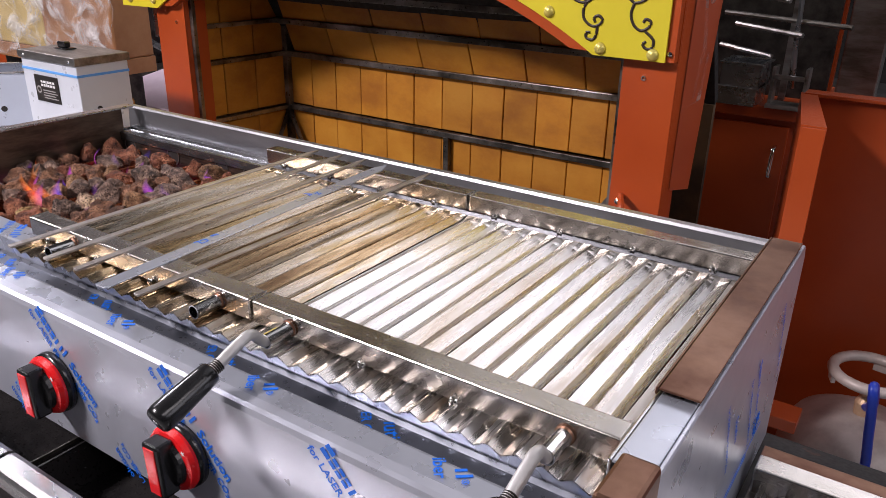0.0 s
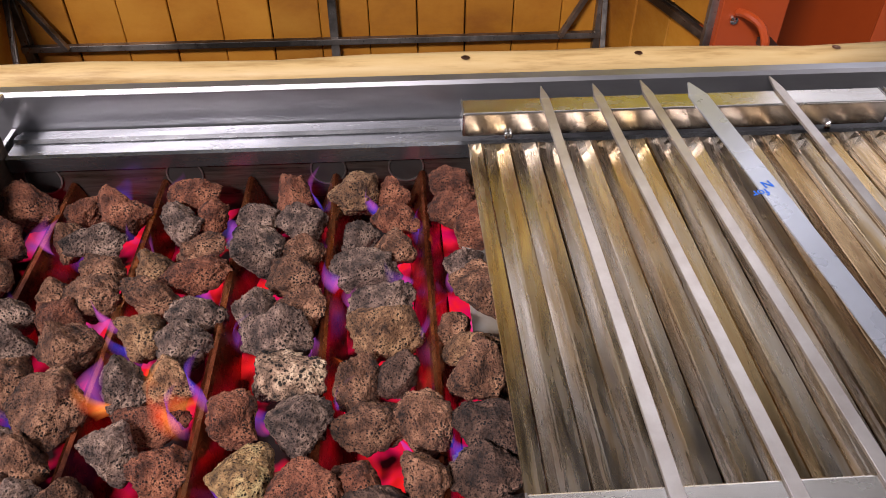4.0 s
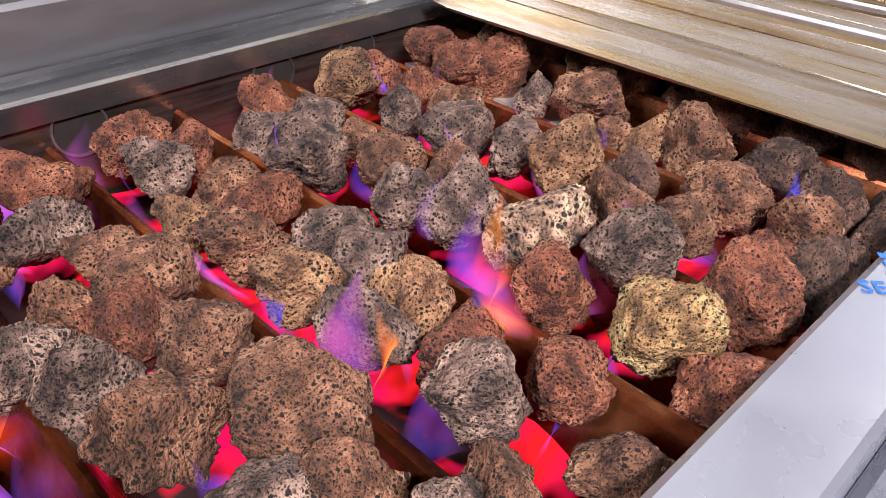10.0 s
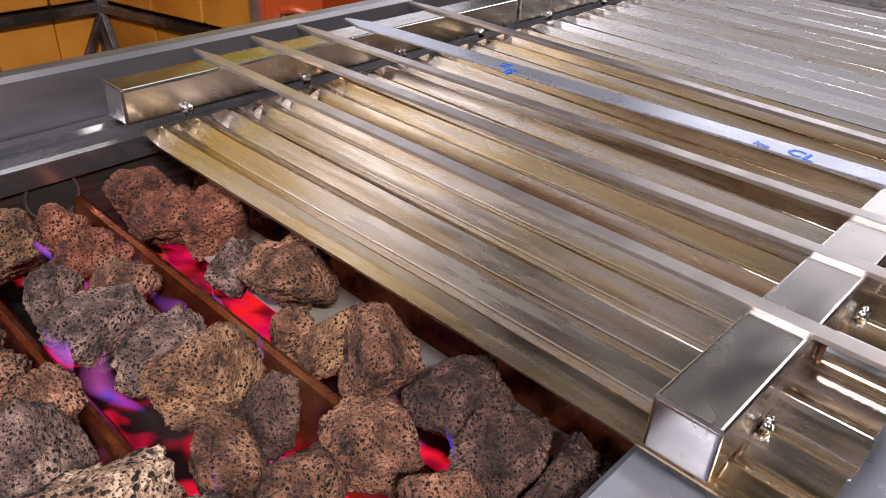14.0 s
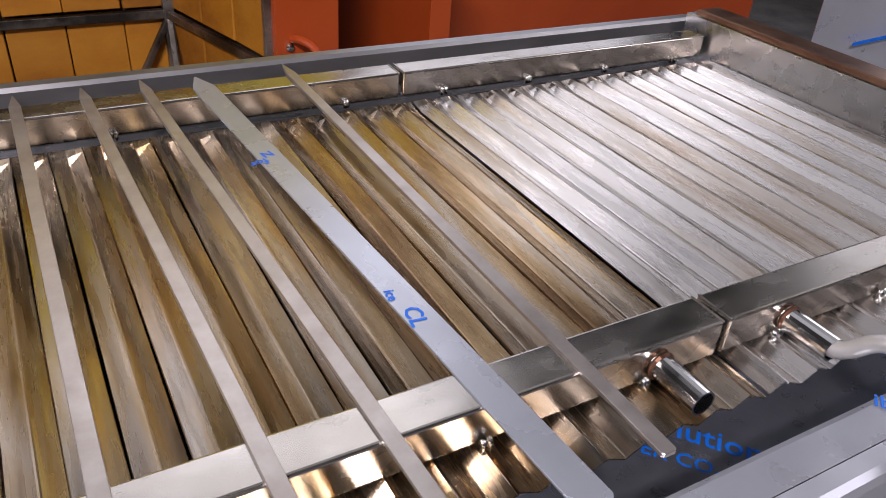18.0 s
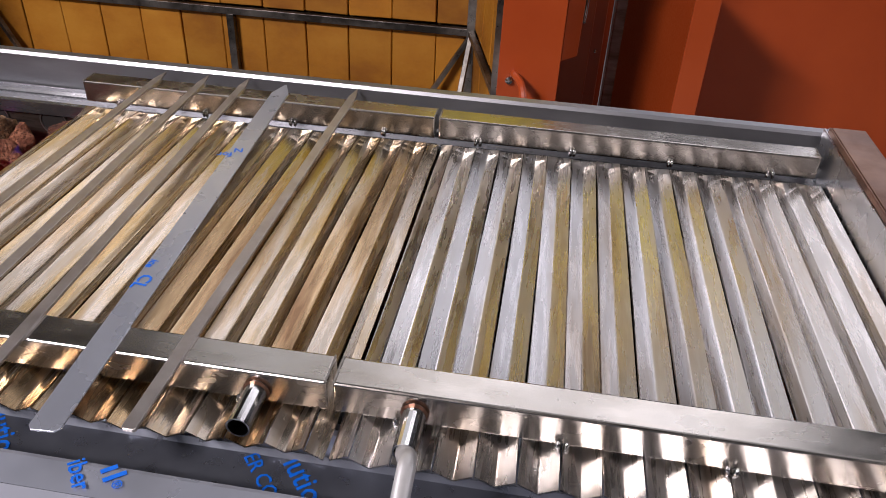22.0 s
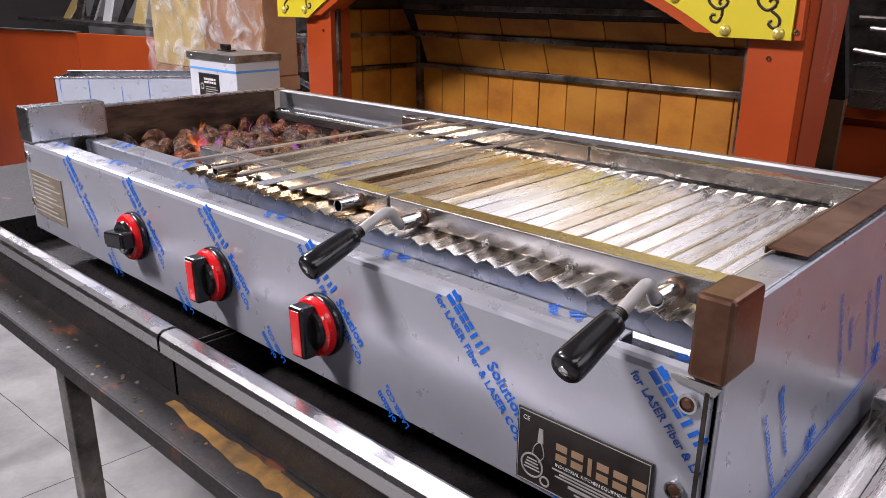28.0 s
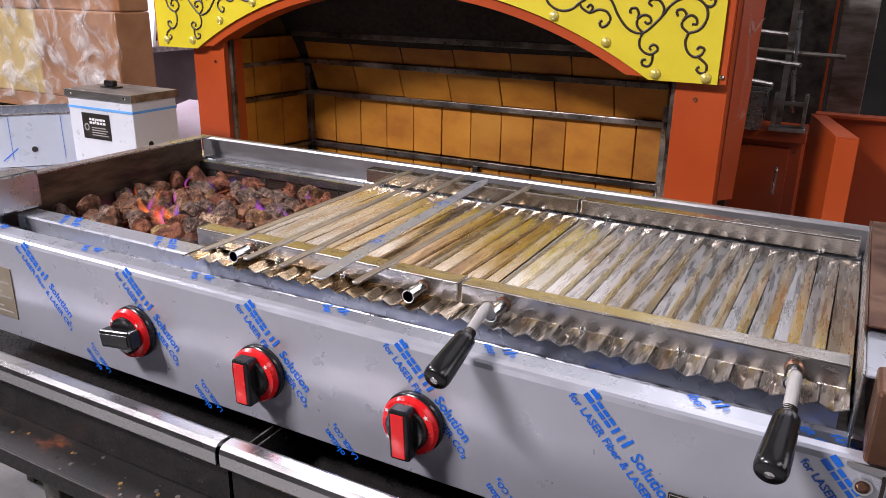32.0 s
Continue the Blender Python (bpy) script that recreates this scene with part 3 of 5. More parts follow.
# knobs: black base, red ring with marks, black grip with a red face
def knob(x, z, turn):
    m = Matrix.Translation((x, YF - 0.001, z)) @ pose(0, 0, 0, 90)
    ring = part("knob", lathe([(0.034, 0), (0.0345, 0.004), (0.0335, 0.009)], m, 40), BLACK, grill, "black rotary knob with a red ring", True)
    part("red_ring", lathe([(0.0325, 0.009), (0.033, 0.012), (0.0305, 0.0165), (0.0255, 0.0175)], m, 40), RED, ring, "glossy red ring")
    bm = lathe([(0.0245, 0.0172), (0.0235, 0.022), (0.021, 0.024)], m, 32)
    part("knob_hub", bm, BLACK, ring, smooth=False)
    r = m @ pose(0, 0, 0, 0, 0, turn)
    part("grip", boxes((-0.0115, 0.0115, -0.028, 0.028, 0.017, 0.0355), bevel=0.003, m=r), BLACK, ring)
    part("grip_face", boxes((-0.0075, 0.0075, -0.0245, 0.0245, 0.0352, 0.0366), bevel=0.0006, m=r), RED if abs(turn) < 45 else BLACK, ring, "front face of the grip")
    for a in (40, 150, 215):
        q = m @ pose(0, 0, 0, 0, 0, a) @ Matrix.Translation((0.0282, 0, 0.0173))
        bm = bmesh.new()
        pts = [(0.0034 if k % 2 == 0 else 0.0014) for k in range(10)]
        bm.faces.new([bm.verts.new((p * math.cos(k * math.pi / 5), p * math.sin(k * math.pi / 5), 0.0003)) for k, p in enumerate(pts)])
        bmesh.ops.transform(bm, matrix=q, verts=bm.verts)
        part("flame_mark", bm, WHITE, ring)


knob(-0.413, 0.9855, -82)
knob(-0.207, 0.9825, 2)
knob(0.0, 0.9805, 3)

# name plate: brand drawn as plain shapes, readable line lettered
plate = part("name_plate", boxes((0.259, 0.3825, YF - 0.0022, YF - 0.0004, 0.919, 0.988), bevel=0.0006), PLATE, grill, "black engraved maker's plate")
FRONT = lambda x, z, a=0, d=0.0026: Matrix.Translation((x, YF - d, z)) @ pose(0, 0, 0, 90, 0, 0) @ pose(0, 0, 0, 0, 0, a)
bm = boxes((0.2605, 0.381, YF - 0.0027, YF - 0.0022, 0.9862, 0.9867), (0.2605, 0.381, YF - 0.0027, YF - 0.0022, 0.9203, 0.9208), (0.2605, 0.261, YF - 0.0027, YF - 0.0022, 0.9208, 0.9862), (0.3805, 0.381, YF - 0.0027, YF - 0.0022, 0.9208, 0.9862))
part("plate_border", bm, GREYPRINT, plate)
brand([(0.0105, 1), (0.011, 1), (0.004, 1), (0.0105, 1), (0.012, 1), (0.0115, 1)], 0.0155, 0.0042, BRASS, plate, FRONT(0.2985, 0.9535))
for body, s, x, z, m in (("INDUSTRIAL KITCHEN EQUIPMENTS LTD.CO.", 0.0042, 0.2985, 0.9475, WHITE), ("CE", 0.006, 0.2645, 0.978, WHITE)):
    ob = part("plate_print", words(body, s), m, plate)
    ob.matrix_world = FRONT(x, z)
for x0, x1, z in ((0.296, 0.374, 0.9435), (0.303, 0.368, 0.9405), (0.299, 0.352, 0.9375), (0.312, 0.372, 0.9325), (0.318, 0.362, 0.9285), (0.322, 0.358, 0.9252)):
    part("plate_line", boxes((x0, x1, YF - 0.0027, YF - 0.0022, z, z + (0.0026 if z in (0.9325,) else 0.0013))), GREYPRINT, plate)
for x, z, r in ((0.2755, 0.9375, 0.0115), (0.289, 0.9275, 0.005), (0.3725, 0.928, 0.0045)):
    part("plate_emblem", pipe((x, YF - 0.0027, z), (x, YF - 0.0022, z), r, 0.0016), GREYPRINT, plate)
for k in range(4):
    part("plate_emblem", boxes((0.2675 + 0.001 * k, 0.2835 - 0.001 * k, YF - 0.0027, YF - 0.0022, 0.9335 + 0.003 * k, 0.9345 + 0.003 * k)), GREYPRINT, plate)
part("plate_emblem", tube(curve_points([(0.282, YF - 0.0024, 0.943), (0.287, YF - 0.0024, 0.951), (0.2835, YF - 0.0024, 0.962), (0.2775, YF - 0.0024, 0.957), (0.276, YF - 0.0024, 0.95)]), 0.0006, 6), GREYPRINT, plate)
part("plate_emblem", slab([(0.280, YF - 0.0026, 0.962), (0.286, YF - 0.0026, 0.962), (0.285, YF - 0.0026, 0.975), (0.281, YF - 0.0026, 0.975)], (0, 0.0005, 0)), GREYPRINT, plate)
# rating label at the left end, too small to read
rate = part("rating_label", boxes((-0.79, -0.665, YF - 0.0016, YF - 0.0004, 0.943, 1.02)), LABEL, grill, "small tan rating label with fine grey lines")
for k in range(9):
    part("label_line", boxes((-0.785, -0.672 - 0.02 * (k % 3), YF - 0.002, YF - 0.0016, 0.95 + 0.0075 * k, 0.9525 + 0.0075 * k)), GREYPRINT, rate)

# ---- print on the protective film: slanting lines, brand as blocks ----
BRAND = [(0.0105, 1), (0.0075, 0.72), (0.0072, 0.72), (0.0072, 0.72), (0.0068, 0.72), (0.007, 0.72), (0.0035, 1)]
brand_me = part("film_print", blocks(BRAND, 0.0132, 0.0016), BLUE).data
solution_me = words("Solution", 0.0162, bold=0.0003)
laser_me = words("for LASER Fiber & LASER CO\u2082", 0.0112, bold=0.0002)
bpy.data.objects.remove(bpy.data.objects["film_print"])


def film_print(m, parent, what="abc", s=1.0):
    for me, x, y, k in ((brand_me, 0.0, 0.0, "a"), (solution_me, 0.069, 0.0, "b"), (laser_me, -0.006, -0.0135, "c")):
        if k in what:
            ob = part("film_print", me, BLUE, parent)
            ob.matrix_world = m @ Matrix.Scale(s, 4) @ Matrix.Translation((x, y, 0))


for k in range(6):
    x0 = -0.63 + 0.2012 * k
    if k == 5:
        film_print(FRONT(x0 - 0.006, 1.058, -47, 0.0007), front, "a")
        ob = part("film_print", words("for LASER Fiber & LA", 0.0096, bold=0.00015), BLUE, front)
        ob.matrix_world = FRONT(x0 - 0.02, 1.0525, -47, 0.0007)
    else:
        film_print(FRONT(x0, 1.061, -47, 0.0007), front)
    if k < 5:
        for me, off in ((words("LASER CO\u2082", 0.0096, bold=0.00015), 0.0), (words("olution", 0.0125, bold=0.0002), 0.0135)):
            ob = part("film_print", me, BLUE, front)
            w = max(v.co.x for v in me.vertices)
            ob.matrix_world = FRONT(x0 + 0.122 - off * 0.7, 0.944 - off * 0.7, 133, 0.0007) @ Matrix.Translation((-w, 0, 0))
TOP = lambda x, y, z, a: Matrix.Translation((x, y, z)) @ pose(0, 0, 0, 0, 0, a)
ledge = bpy.data.objects["ledge"]
trough = bpy.data.objects["trough"]


def fitted(body, length, parent, m):
    """One lettered line of a given length."""
    me = words(body, 0.0135, bold=0.00015)
    ob = part("film_print", me, BLUE, parent)
    ob.matrix_world = m @ Matrix.Scale(length / max(v.co.x for v in me.vertices), 4)


for k in range(6):
    x0 = -0.643 + 0.2038 * k
    fitted("lution", 0.047, trough, TOP(x0, -0.0115, 1.0364, -50))
    fitted("ER CO\u2082", 0.045, trough, TOP(x0 - 0.026, -0.0115, 1.0364, -50))
    x0 = -0.722 + 0.2 * k
    ob = part("film_print", blocks(BRAND[5:], 0.0132, 0.0016), BLUE, ledge)
    ob.matrix_world = TOP(x0, -0.0605, 1.0675, -52)
    fitted("\u00ae", 0.006, ledge, TOP(x0 + 0.0115, -0.069, 1.0675, -52))
    fitted("iber", 0.024, ledge, TOP(x0 - 0.02, -0.0605, 1.0675, -52))
for x0 in (-0.4914, -0.6914):
    m = TOP(x0, 0.0449, 1.0619, -49.5)
    ob = part("film_print", blocks(BRAND[2:], 0.0132, 0.0016), BLUE, rim)
    ob.matrix_world = m @ Matrix.Translation((0.0212, 0, 0))
    fitted("SER Fiber", 0.046, rim, m @ Matrix.Translation((0.005, -0.0195, 0)))
    fitted("\u00ae", 0.006, rim, m @ Matrix.Translation((0.0625, 0.006, 0)))
SIDE = lambda y, z, a: Matrix.Translation((XR + 0.0013, y, z)) @ pose(0, 0, 0, 90, 0, 90) @ pose(0, 0, 0, 0, 0, a)
for y, z, what, s, a in ((0.005, 1.005, "c", 0.85, -62), (0.02, 1.015, "ab", 0.72, -62), (0.16, 1.06, "c", 0.75, -66), (0.175, 1.068, "b", 0.75, -66), (0.26, 1.035, "c", 0.8, -66), (0.275, 1.042, "ab", 0.7, -66), (0.38, 1.07, "c", 0.8, -66)):
    film_print(SIDE(y, z, a), side, what, s)
for y0, z0, y1, z1 in ((-0.02, 0.905, 0.36, 0.925), (-0.02, 0.899, 0.3, 0.9155)):
    part("film_line", slab([(XR + 0.0012, y0, z0), (XR + 0.0012, y1, z1), (XR + 0.0012, y1, z1 + 0.0014), (XR + 0.0012, y0, z0 + 0.0014)], (0.0004, 0, 0)), BLUE, side)
for y, z in ((0.13, 0.925), (0.33, 0.94)):
    for a in range(0, 180, 30):
        part("film_star", boxes((-0.0003, 0.0003, -0.014, 0.014, -0.0006, 0.0006), m=Matrix.Translation((XR + 0.0014, y, z)) @ pose(0, 0, 0, a)), BLUE, side)

# ---- the two grates of V channels ----
PITCH = 0.02455


def channel(x0, x1, half, i, rng):
    """One V of the folded sheet from ridge to ridge; half: 1 for its rising side alone, -1 for its falling side, at the ends of a sheet."""
    w, dz, tip = x1 - x0, rng.uniform(-0.0005, 0.0005), rng.uniform(-0.0013, 0.0013)
    sec = [(0, 1.0752), (0.0005, 1.0764), (w * 0.5 - 0.0009, 1.0711), (w * 0.5, 1.0708), (w * 0.5 + 0.0009, 1.0711), (w - 0.0011, 1.0764), (w - 0.0006, 1.0752)]
    if half:
        sec = [(0, 1.0716), (0.0004, 1.0709), (w * 0.5, 1.0736), (w - 0.0011, 1.0764), (w - 0.0006, 1.0752)]
    if half < 0:
        sec = [(w - 0.0006 - u, z) for u, z in sec[::-1]]
    bm = bmesh.new()
    rows = []
    ys = [-0.0325 + tip, -0.028, 0.0, 0.07, 0.14, 0.21, 0.28, 0.34, 0.371, 0.381, 0.39]
    for j, y in enumerate(ys):
        f = (0, 0, 0, 0, 0, 0, 0, 0, 0, 0.35, 0.85)[j]
        wob = 0.0005 * math.sin(11 * y + 1.7 * i) if 1 < j < 8 else 0
        sag = 0.0005 * math.sin(17 * y + 2.3 * i)
        rows.append([[bm.verts.new((x0 + u + wob, y, z + dz + f * (1.0755 - z) - k + (sag if 0 < q < len(sec) - 1 else 0))) for q, (u, z) in enumerate(sec)] for k in (0, 0.0011)])
    m = len(sec) - 1
    for (t0, b0), (t1, b1) in zip(rows, rows[1:]):
        for k in range(m):
            bm.faces.new((t0[k], t0[k + 1], t1[k + 1], t1[k]))
            bm.faces.new((b0[k], b1[k], b1[k + 1], b0[k + 1]))
        bm.faces.new((t0[0], t1[0], b1[0], b0[0]))
        bm.faces.new((t0[m], b0[m], b1[m], t1[m]))
    for t0, b0 in (rows[0], rows[-1]):
        for k in range(m):
            bm.faces.new((t0[k], b0[k], b0[k + 1], t0[k + 1]))
    bmesh.ops.recalc_face_normals(bm, faces=bm.faces)
    return bm


def grate(r0, n, x0, x1, weld0, tubes, metal, label):
    """Rails from x0 to x1 over a folded sheet of n channels whose first ridge lies at r0."""
    g = thing("grill_grate", label, "grill grate", ((x0 + x1) / 2, 0.2, 1.063), "grill grates")
    for y0, name in ((0.0, "front_rail"), (0.4, "back_rail")):
        part(name, boxes((x0, x1, y0, y0 + 0.0255, 1.0768, 1.1005), bevel=0.0018, seg=3), RAIL, g, "square steel tube rail with rubbed edges")
        for xe in (x0 + 0.0008, x1 - 0.0008):
            part("rail_seam", boxes((xe - 0.0006, xe + 0.0006, y0 + 0.0003, y0 + 0.0252, 1.1, 1.1009)), WORN, g)
    rng = random.Random(round(r0 * 1000) + 900)
    part("channel", channel(r0 - PITCH / 2, r0, 1, 0, rng), metal, g)
    for i in range(n):
        part("channel", channel(r0 + i * PITCH, r0 + (i + 1) * PITCH, 0, i, rng), metal, g)
    end = r0 + n * PITCH
    if x1 - end > 0.002:
        part("channel", channel(end, end + PITCH / 2, -1, n, rng), metal, g)
    for i in range(4):
        for y in (-0.003, 0.3975):
            for du in (-0.0024, 0.0016):
                bm = bmesh.new()
                bmesh.ops.create_icosphere(bm, subdivisions=2, radius=0.0026, matrix=Matrix.Translation((weld0 + i * 4 * PITCH + du + rng.uniform(-0.001, 0.001), y, 1.0785)) @ Matrix.Diagonal((0.7, 1, 1.7, 1)))
                for v in bm.verts:
                    v.co += 0.0011 * noise.noise_vector(v.co * 500)
                part("weld", bm, CHROME, g, smooth=True)
    for x in tubes:
        tb = part("handle_tube", pipe((x, 0.001, 1.0865), (x, -0.0325, 1.0865), 0.0074, 0.0011), CHROME, g, "short open steel tube for a lifting handle")
        part("burnt_weld", lathe([(0.0078, 0), (0.0088, 0.0015), (0.0076, 0.003)], Matrix.Translation((x, -0.0004, 1.0865)) @ pose(0, 0, 0, 90), 16), BRONZE, tb, "burnt brown weld ring")
    return g


grate(-0.3767, 15, -0.3935, -0.0035, -0.3522, (-0.3, -0.0478), GOLDSHEET, "stainless grate of V-shaped channels, heat tint and gold reflection in colour")
grate(0.0185, 15, 0.0003, 0.3822, 0.0430, (0.0513, 0.3385), SHEET, "stainless grate of V-shaped channels with grease-stained gloss")


def handle(x, lean):
    h = thing("grate_handle", "bent steel lifting handle with a glossy black plastic grip", "handle", (x, -0.03, 1.0865), "lifting handles")
    rod = [(x, -0.008, 1.0865), (x, -0.03, 1.0867), (x + 0.0015, -0.039, 1.0915), (x + 0.004 * lean, -0.048, 1.1015), (x + 0.005 * lean, -0.0565, 1.1055), (x + 0.005 * lean, -0.068, 1.1025), (x + 0.005 * lean, -0.096, 1.0918), (x + 0.005 * lean, -0.112, 1.0857)]
    part("rod", tube(curve_points(rod, 5), 0.0052, 14), ROD, h, "bent bare steel rod", True)
    d = Vector((-0.004, -0.056, -0.0212)).normalized()
    p = Vector((x + 0.005 * lean, -0.0985, 1.0908))
    m = Matrix.Translation(p) @ d.to_track_quat("Z", "Y").to_matrix().to_4x4()
    for k in range(5):
        part("thread", lathe([(0.0052, 0), (0.0062, 0.0008), (0.0052, 0.0016)], m @ Matrix.Translation((0, 0, -0.009 + 0.0019 * k)), 14), BLACKSTEEL, h)
    part("grip", lathe([(0.0085, 0), (0.0102, 0.002), (0.0108, 0.01), (0.0127, 0.042), (0.013, 0.054), (0.0122, 0.058), (0.0105, 0.06), (0.0001, 0.0602)], m, 32), BLACK, h, "glossy black plastic grip", True)
    part("end_plug", lathe([(0.004, 0), (0.004, 0.0006), (0.0001, 0.001)], m @ Matrix.Translation((0, 0, 0.0601)), 14), CHROME, h)


handle(0.0513, 1.2)
handle(0.3385, 0.6)


# ---- skewers across the rails ----
def skewer(name, label, x0, y0, x1, y1, w, t, group, tip):
    m = Matrix.Translation((x0, y0, 1.1)) @ Matrix.Rotation(math.atan2(y1 - y0, x1 - x0), 4, "Z")
    ln = math.hypot(x1 - x0, y1 - y0)
    ob = thing(name, label, "skewer", (x0, y0, 1.1), group)
    mt = SKEWER if w < 0.012 else FILM2
    for nm, out in (("point", [(ln - tip, -w / 2, 0), (ln, -w * 0.06, 0), (ln, w * 0.06, 0), (ln - tip, w / 2, 0)]),
                    ("blade", [(0, -w * 0.36, 0), (w * 0.16, -w / 2, 0), (ln - tip, -w / 2, 0), (ln - tip, w / 2, 0), (w * 0.16, w / 2, 0), (0, w * 0.36, 0)])):
        bm = slab(out, (0, 0, t), 0.0003)
        bmesh.ops.transform(bm, matrix=m, verts=bm.verts)
        last = part(nm, bm, mt, ob)
    return last, m


NARROW = "narrow flat steel skewer lying across both grate rails"
for x0, y0, x1, y1 in ((-0.3165, -0.066, -0.3175, 0.443), (-0.2525, -0.062, -0.2685, 0.445), (-0.201, -0.059, -0.2225, 0.449), (-0.099, -0.059, -0.0985, 0.449)):
    skewer("skewer", NARROW, x0, y0, x1, y1, 0.0085, 0.0026, "skewers on the grate", 0.022)
wide, wide_m = skewer("wide_skewer", "wide flat skewer with blue film print remnants", -0.144, -0.068, -0.178, 0.443, 0.0185, 0.0016, "skewers on the grate", 0.024)
for u, v, body, s, a in ((0.342, 0.0045, "for", 0.0115, 100), (0.352, -0.003, "N", 0.0115, 100), (0.148, 0.006, "CL", 0.014, 170), (0.166, 0.007, "ice", 0.0085, 170)):
    ob = part("film_print", words(body, s, bold=0.0002), BLUE, wide)
    ob.matrix_basis = wide_m @ TOP(u, v, 0.0019, a)


# ---- lava stones, row by row between the ridges: place and size in mm, then tone ----
def stone_mesh(name, w, d, h, seed, fine=5):
    bm = bmesh.new()
    bmesh.ops.create_icosphere(bm, subdivisions=fine, radius=1.0)
    o = Vector((seed * 3.17 % 50, seed * 7.3 % 40, seed * 1.9 % 30))
    rng = random.Random(seed)
    cuts = [(Vector((rng.uniform(-1, 1), rng.uniform(-1, 1), rng.uniform(-0.6, 1))).normalized(), rng.uniform(0.5, 0.8)) for _ in range(8)]
    for v in bm.verts:
        p = v.co.copy()
        for n, c in cuts:
            k = p.dot(n) - c
            if k > 0:
                p -= n * k * 0.85
        q = p * 1.25 + o
        r = 1 + 0.22 * noise.noise(q) + 0.13 * noise.noise(q * 2.2) + 0.07 * noise.noise(q * 5) + 0.05 * noise.noise(q * 11) + 0.035 * noise.noise(q * 21)
        patch = 0.5 + 0.9 * noise.noise(q * 1.7 + o)
        for fq, lim, dp in ((5.2, 0.4, 0.105), (10.5, 0.42, 0.06)):
            c = noise.voronoi(q * fq)[0][0] / lim
            if c < 1:
                r -= dp * min(1, max(0.25, patch)) * (1 - c * c) ** 0.6
        p *= r
        v.co = Vector((p.x * w * 0.56, p.y * d * 0.56, p.z * h * 0.56))
    me = bpy.data.meshes.new(name)
    bm.to_mesh(me)
    bm.free()
    me.shade_smooth()
    return me


TONE = {"r": "reddish porous", "b": "brown porous", "g": "grey porous", "t": "tan porous", "d": "dark brown porous", "y": "yellowish finely pitted", "s": "speckled deeply pitted"}
ROWS_OF_STONES = [
    "-780,279,36,34,b -781,322,40,40,r -784,366,46,40,r -782,238,38,36,b -786,204,30,30,g -773,122,42,46,b -774,69,40,36,g",
    "-684,67,37,32,g -712,79,38,32,b -691,104,35,32,b -720,118,42,33,g -688,146,45,56,b -726,164,40,44,b -694,195,40,36,b -730,201,36,31,g -708,225,35,33,r -745,232,38,32,g -692,248,46,34,b -722,257,24,33,b -691,284,36,25,b -706,316,44,30,g -728,320,24,33,b -691,352,41,42,r -724,360,32,28,r",
    "-622,50,39,28,b -660,71,37,26,b -603,92,33,34,r -638,106,36,36,g -617,128,50,28,r -641,158,32,38,g -616,160,32,33,t -613,191,41,33,g -642,208,38,36,t -604,222,40,32,g -640,243,52,28,b -617,274,47,28,r -649,282,32,28,t -617,307,41,24,b -637,334,36,33,g -613,345,31,28,r -631,373,45,34,r",
    "-566,43,37,36,r -516,70,46,44,r -555,82,39,45,y -522,117,44,40,g -564,126,33,38,r -534,160,56,37,s -544,198,46,41,g -563,226,38,34,g -527,226,36,34,b -538,265,37,34,b -566,291,46,41,g -531,295,34,25,b -534,332,36,32,g -572,340,36,33,g -545,370,33,34,r",
    "-470,52,50,32,d -443,72,36,34,b -481,78,31,34,r -442,114,36,38,b -474,117,46,36,b -484,153,34,39,b -458,160,32,31,d -469,198,53,41,t -468,230,52,32,g -480,266,60,36,g -456,292,35,31,b -486,311,33,32,g -459,333,41,27,r -488,362,46,40,t -461,370,33,26,r",
    "-400,49,52,26,d -400,76,54,34,d -396,112,48,40,d -399,153,45,42,b -406,182,44,26,t -417,202,26,20,b -393,235,46,43,b -404,270,36,27,g -390,318,44,39,r -404,338,38,34,r -402,372,46,40,r",
]
UNDER = "-335,80,34,34 -333,118,38,36 -337,160,36,38 -332,200,40,34 -336,243,36,38 -334,284,38,34 -336,322,34,36 -333,362,38,34"
n = 0
for row, line in enumerate(ROWS_OF_STONES):
    for item in line.split():
        x, y, w, d, c = item.split(",")
        x, y, w, d = (int(k) / 1000 for k in (x, y, w, d))
        x = max(x, XL + 0.006 + w / 2)
        h = 0.78 * min(w, d) + 0.006
        n += 1
        ob = new("lava_stone", stone_mesh("lava_stone", w * 1.03, d * 1.03, h * 1.12, n))
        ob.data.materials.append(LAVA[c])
        near = min(abs(x - q) for q in RX)
        ob.location = (x, y, 1.026 + h * 0.5 if near < 0.014 else 1.0245 + h * 0.5)
        ob.rotation_euler = (0.3 * math.sin(n * 2.1), 0.3 * math.sin(n * 1.3), 0.25 * math.sin(n * 3.7))
        tagged(ob, TONE[c] + " lava stone lying between the burner ridges", "lava stone", "lava stones in the firebox")
for item in UNDER.split():
    x, y, w, d = (int(k) / 1000 for k in item.split(","))
    n += 1
    ob = new("lava_stone", stone_mesh("lava_stone", w * 1.1, d * 1.15, 0.042, n, 4))
    ob.data.materials.append(LAVA["r" if n % 2 else "b"])
    ob.location = (x + 0.004, y, 1.04)
    tagged(ob, "reddish brown lava stone in shade under the grate", "lava stone", "lava stones in the firebox")

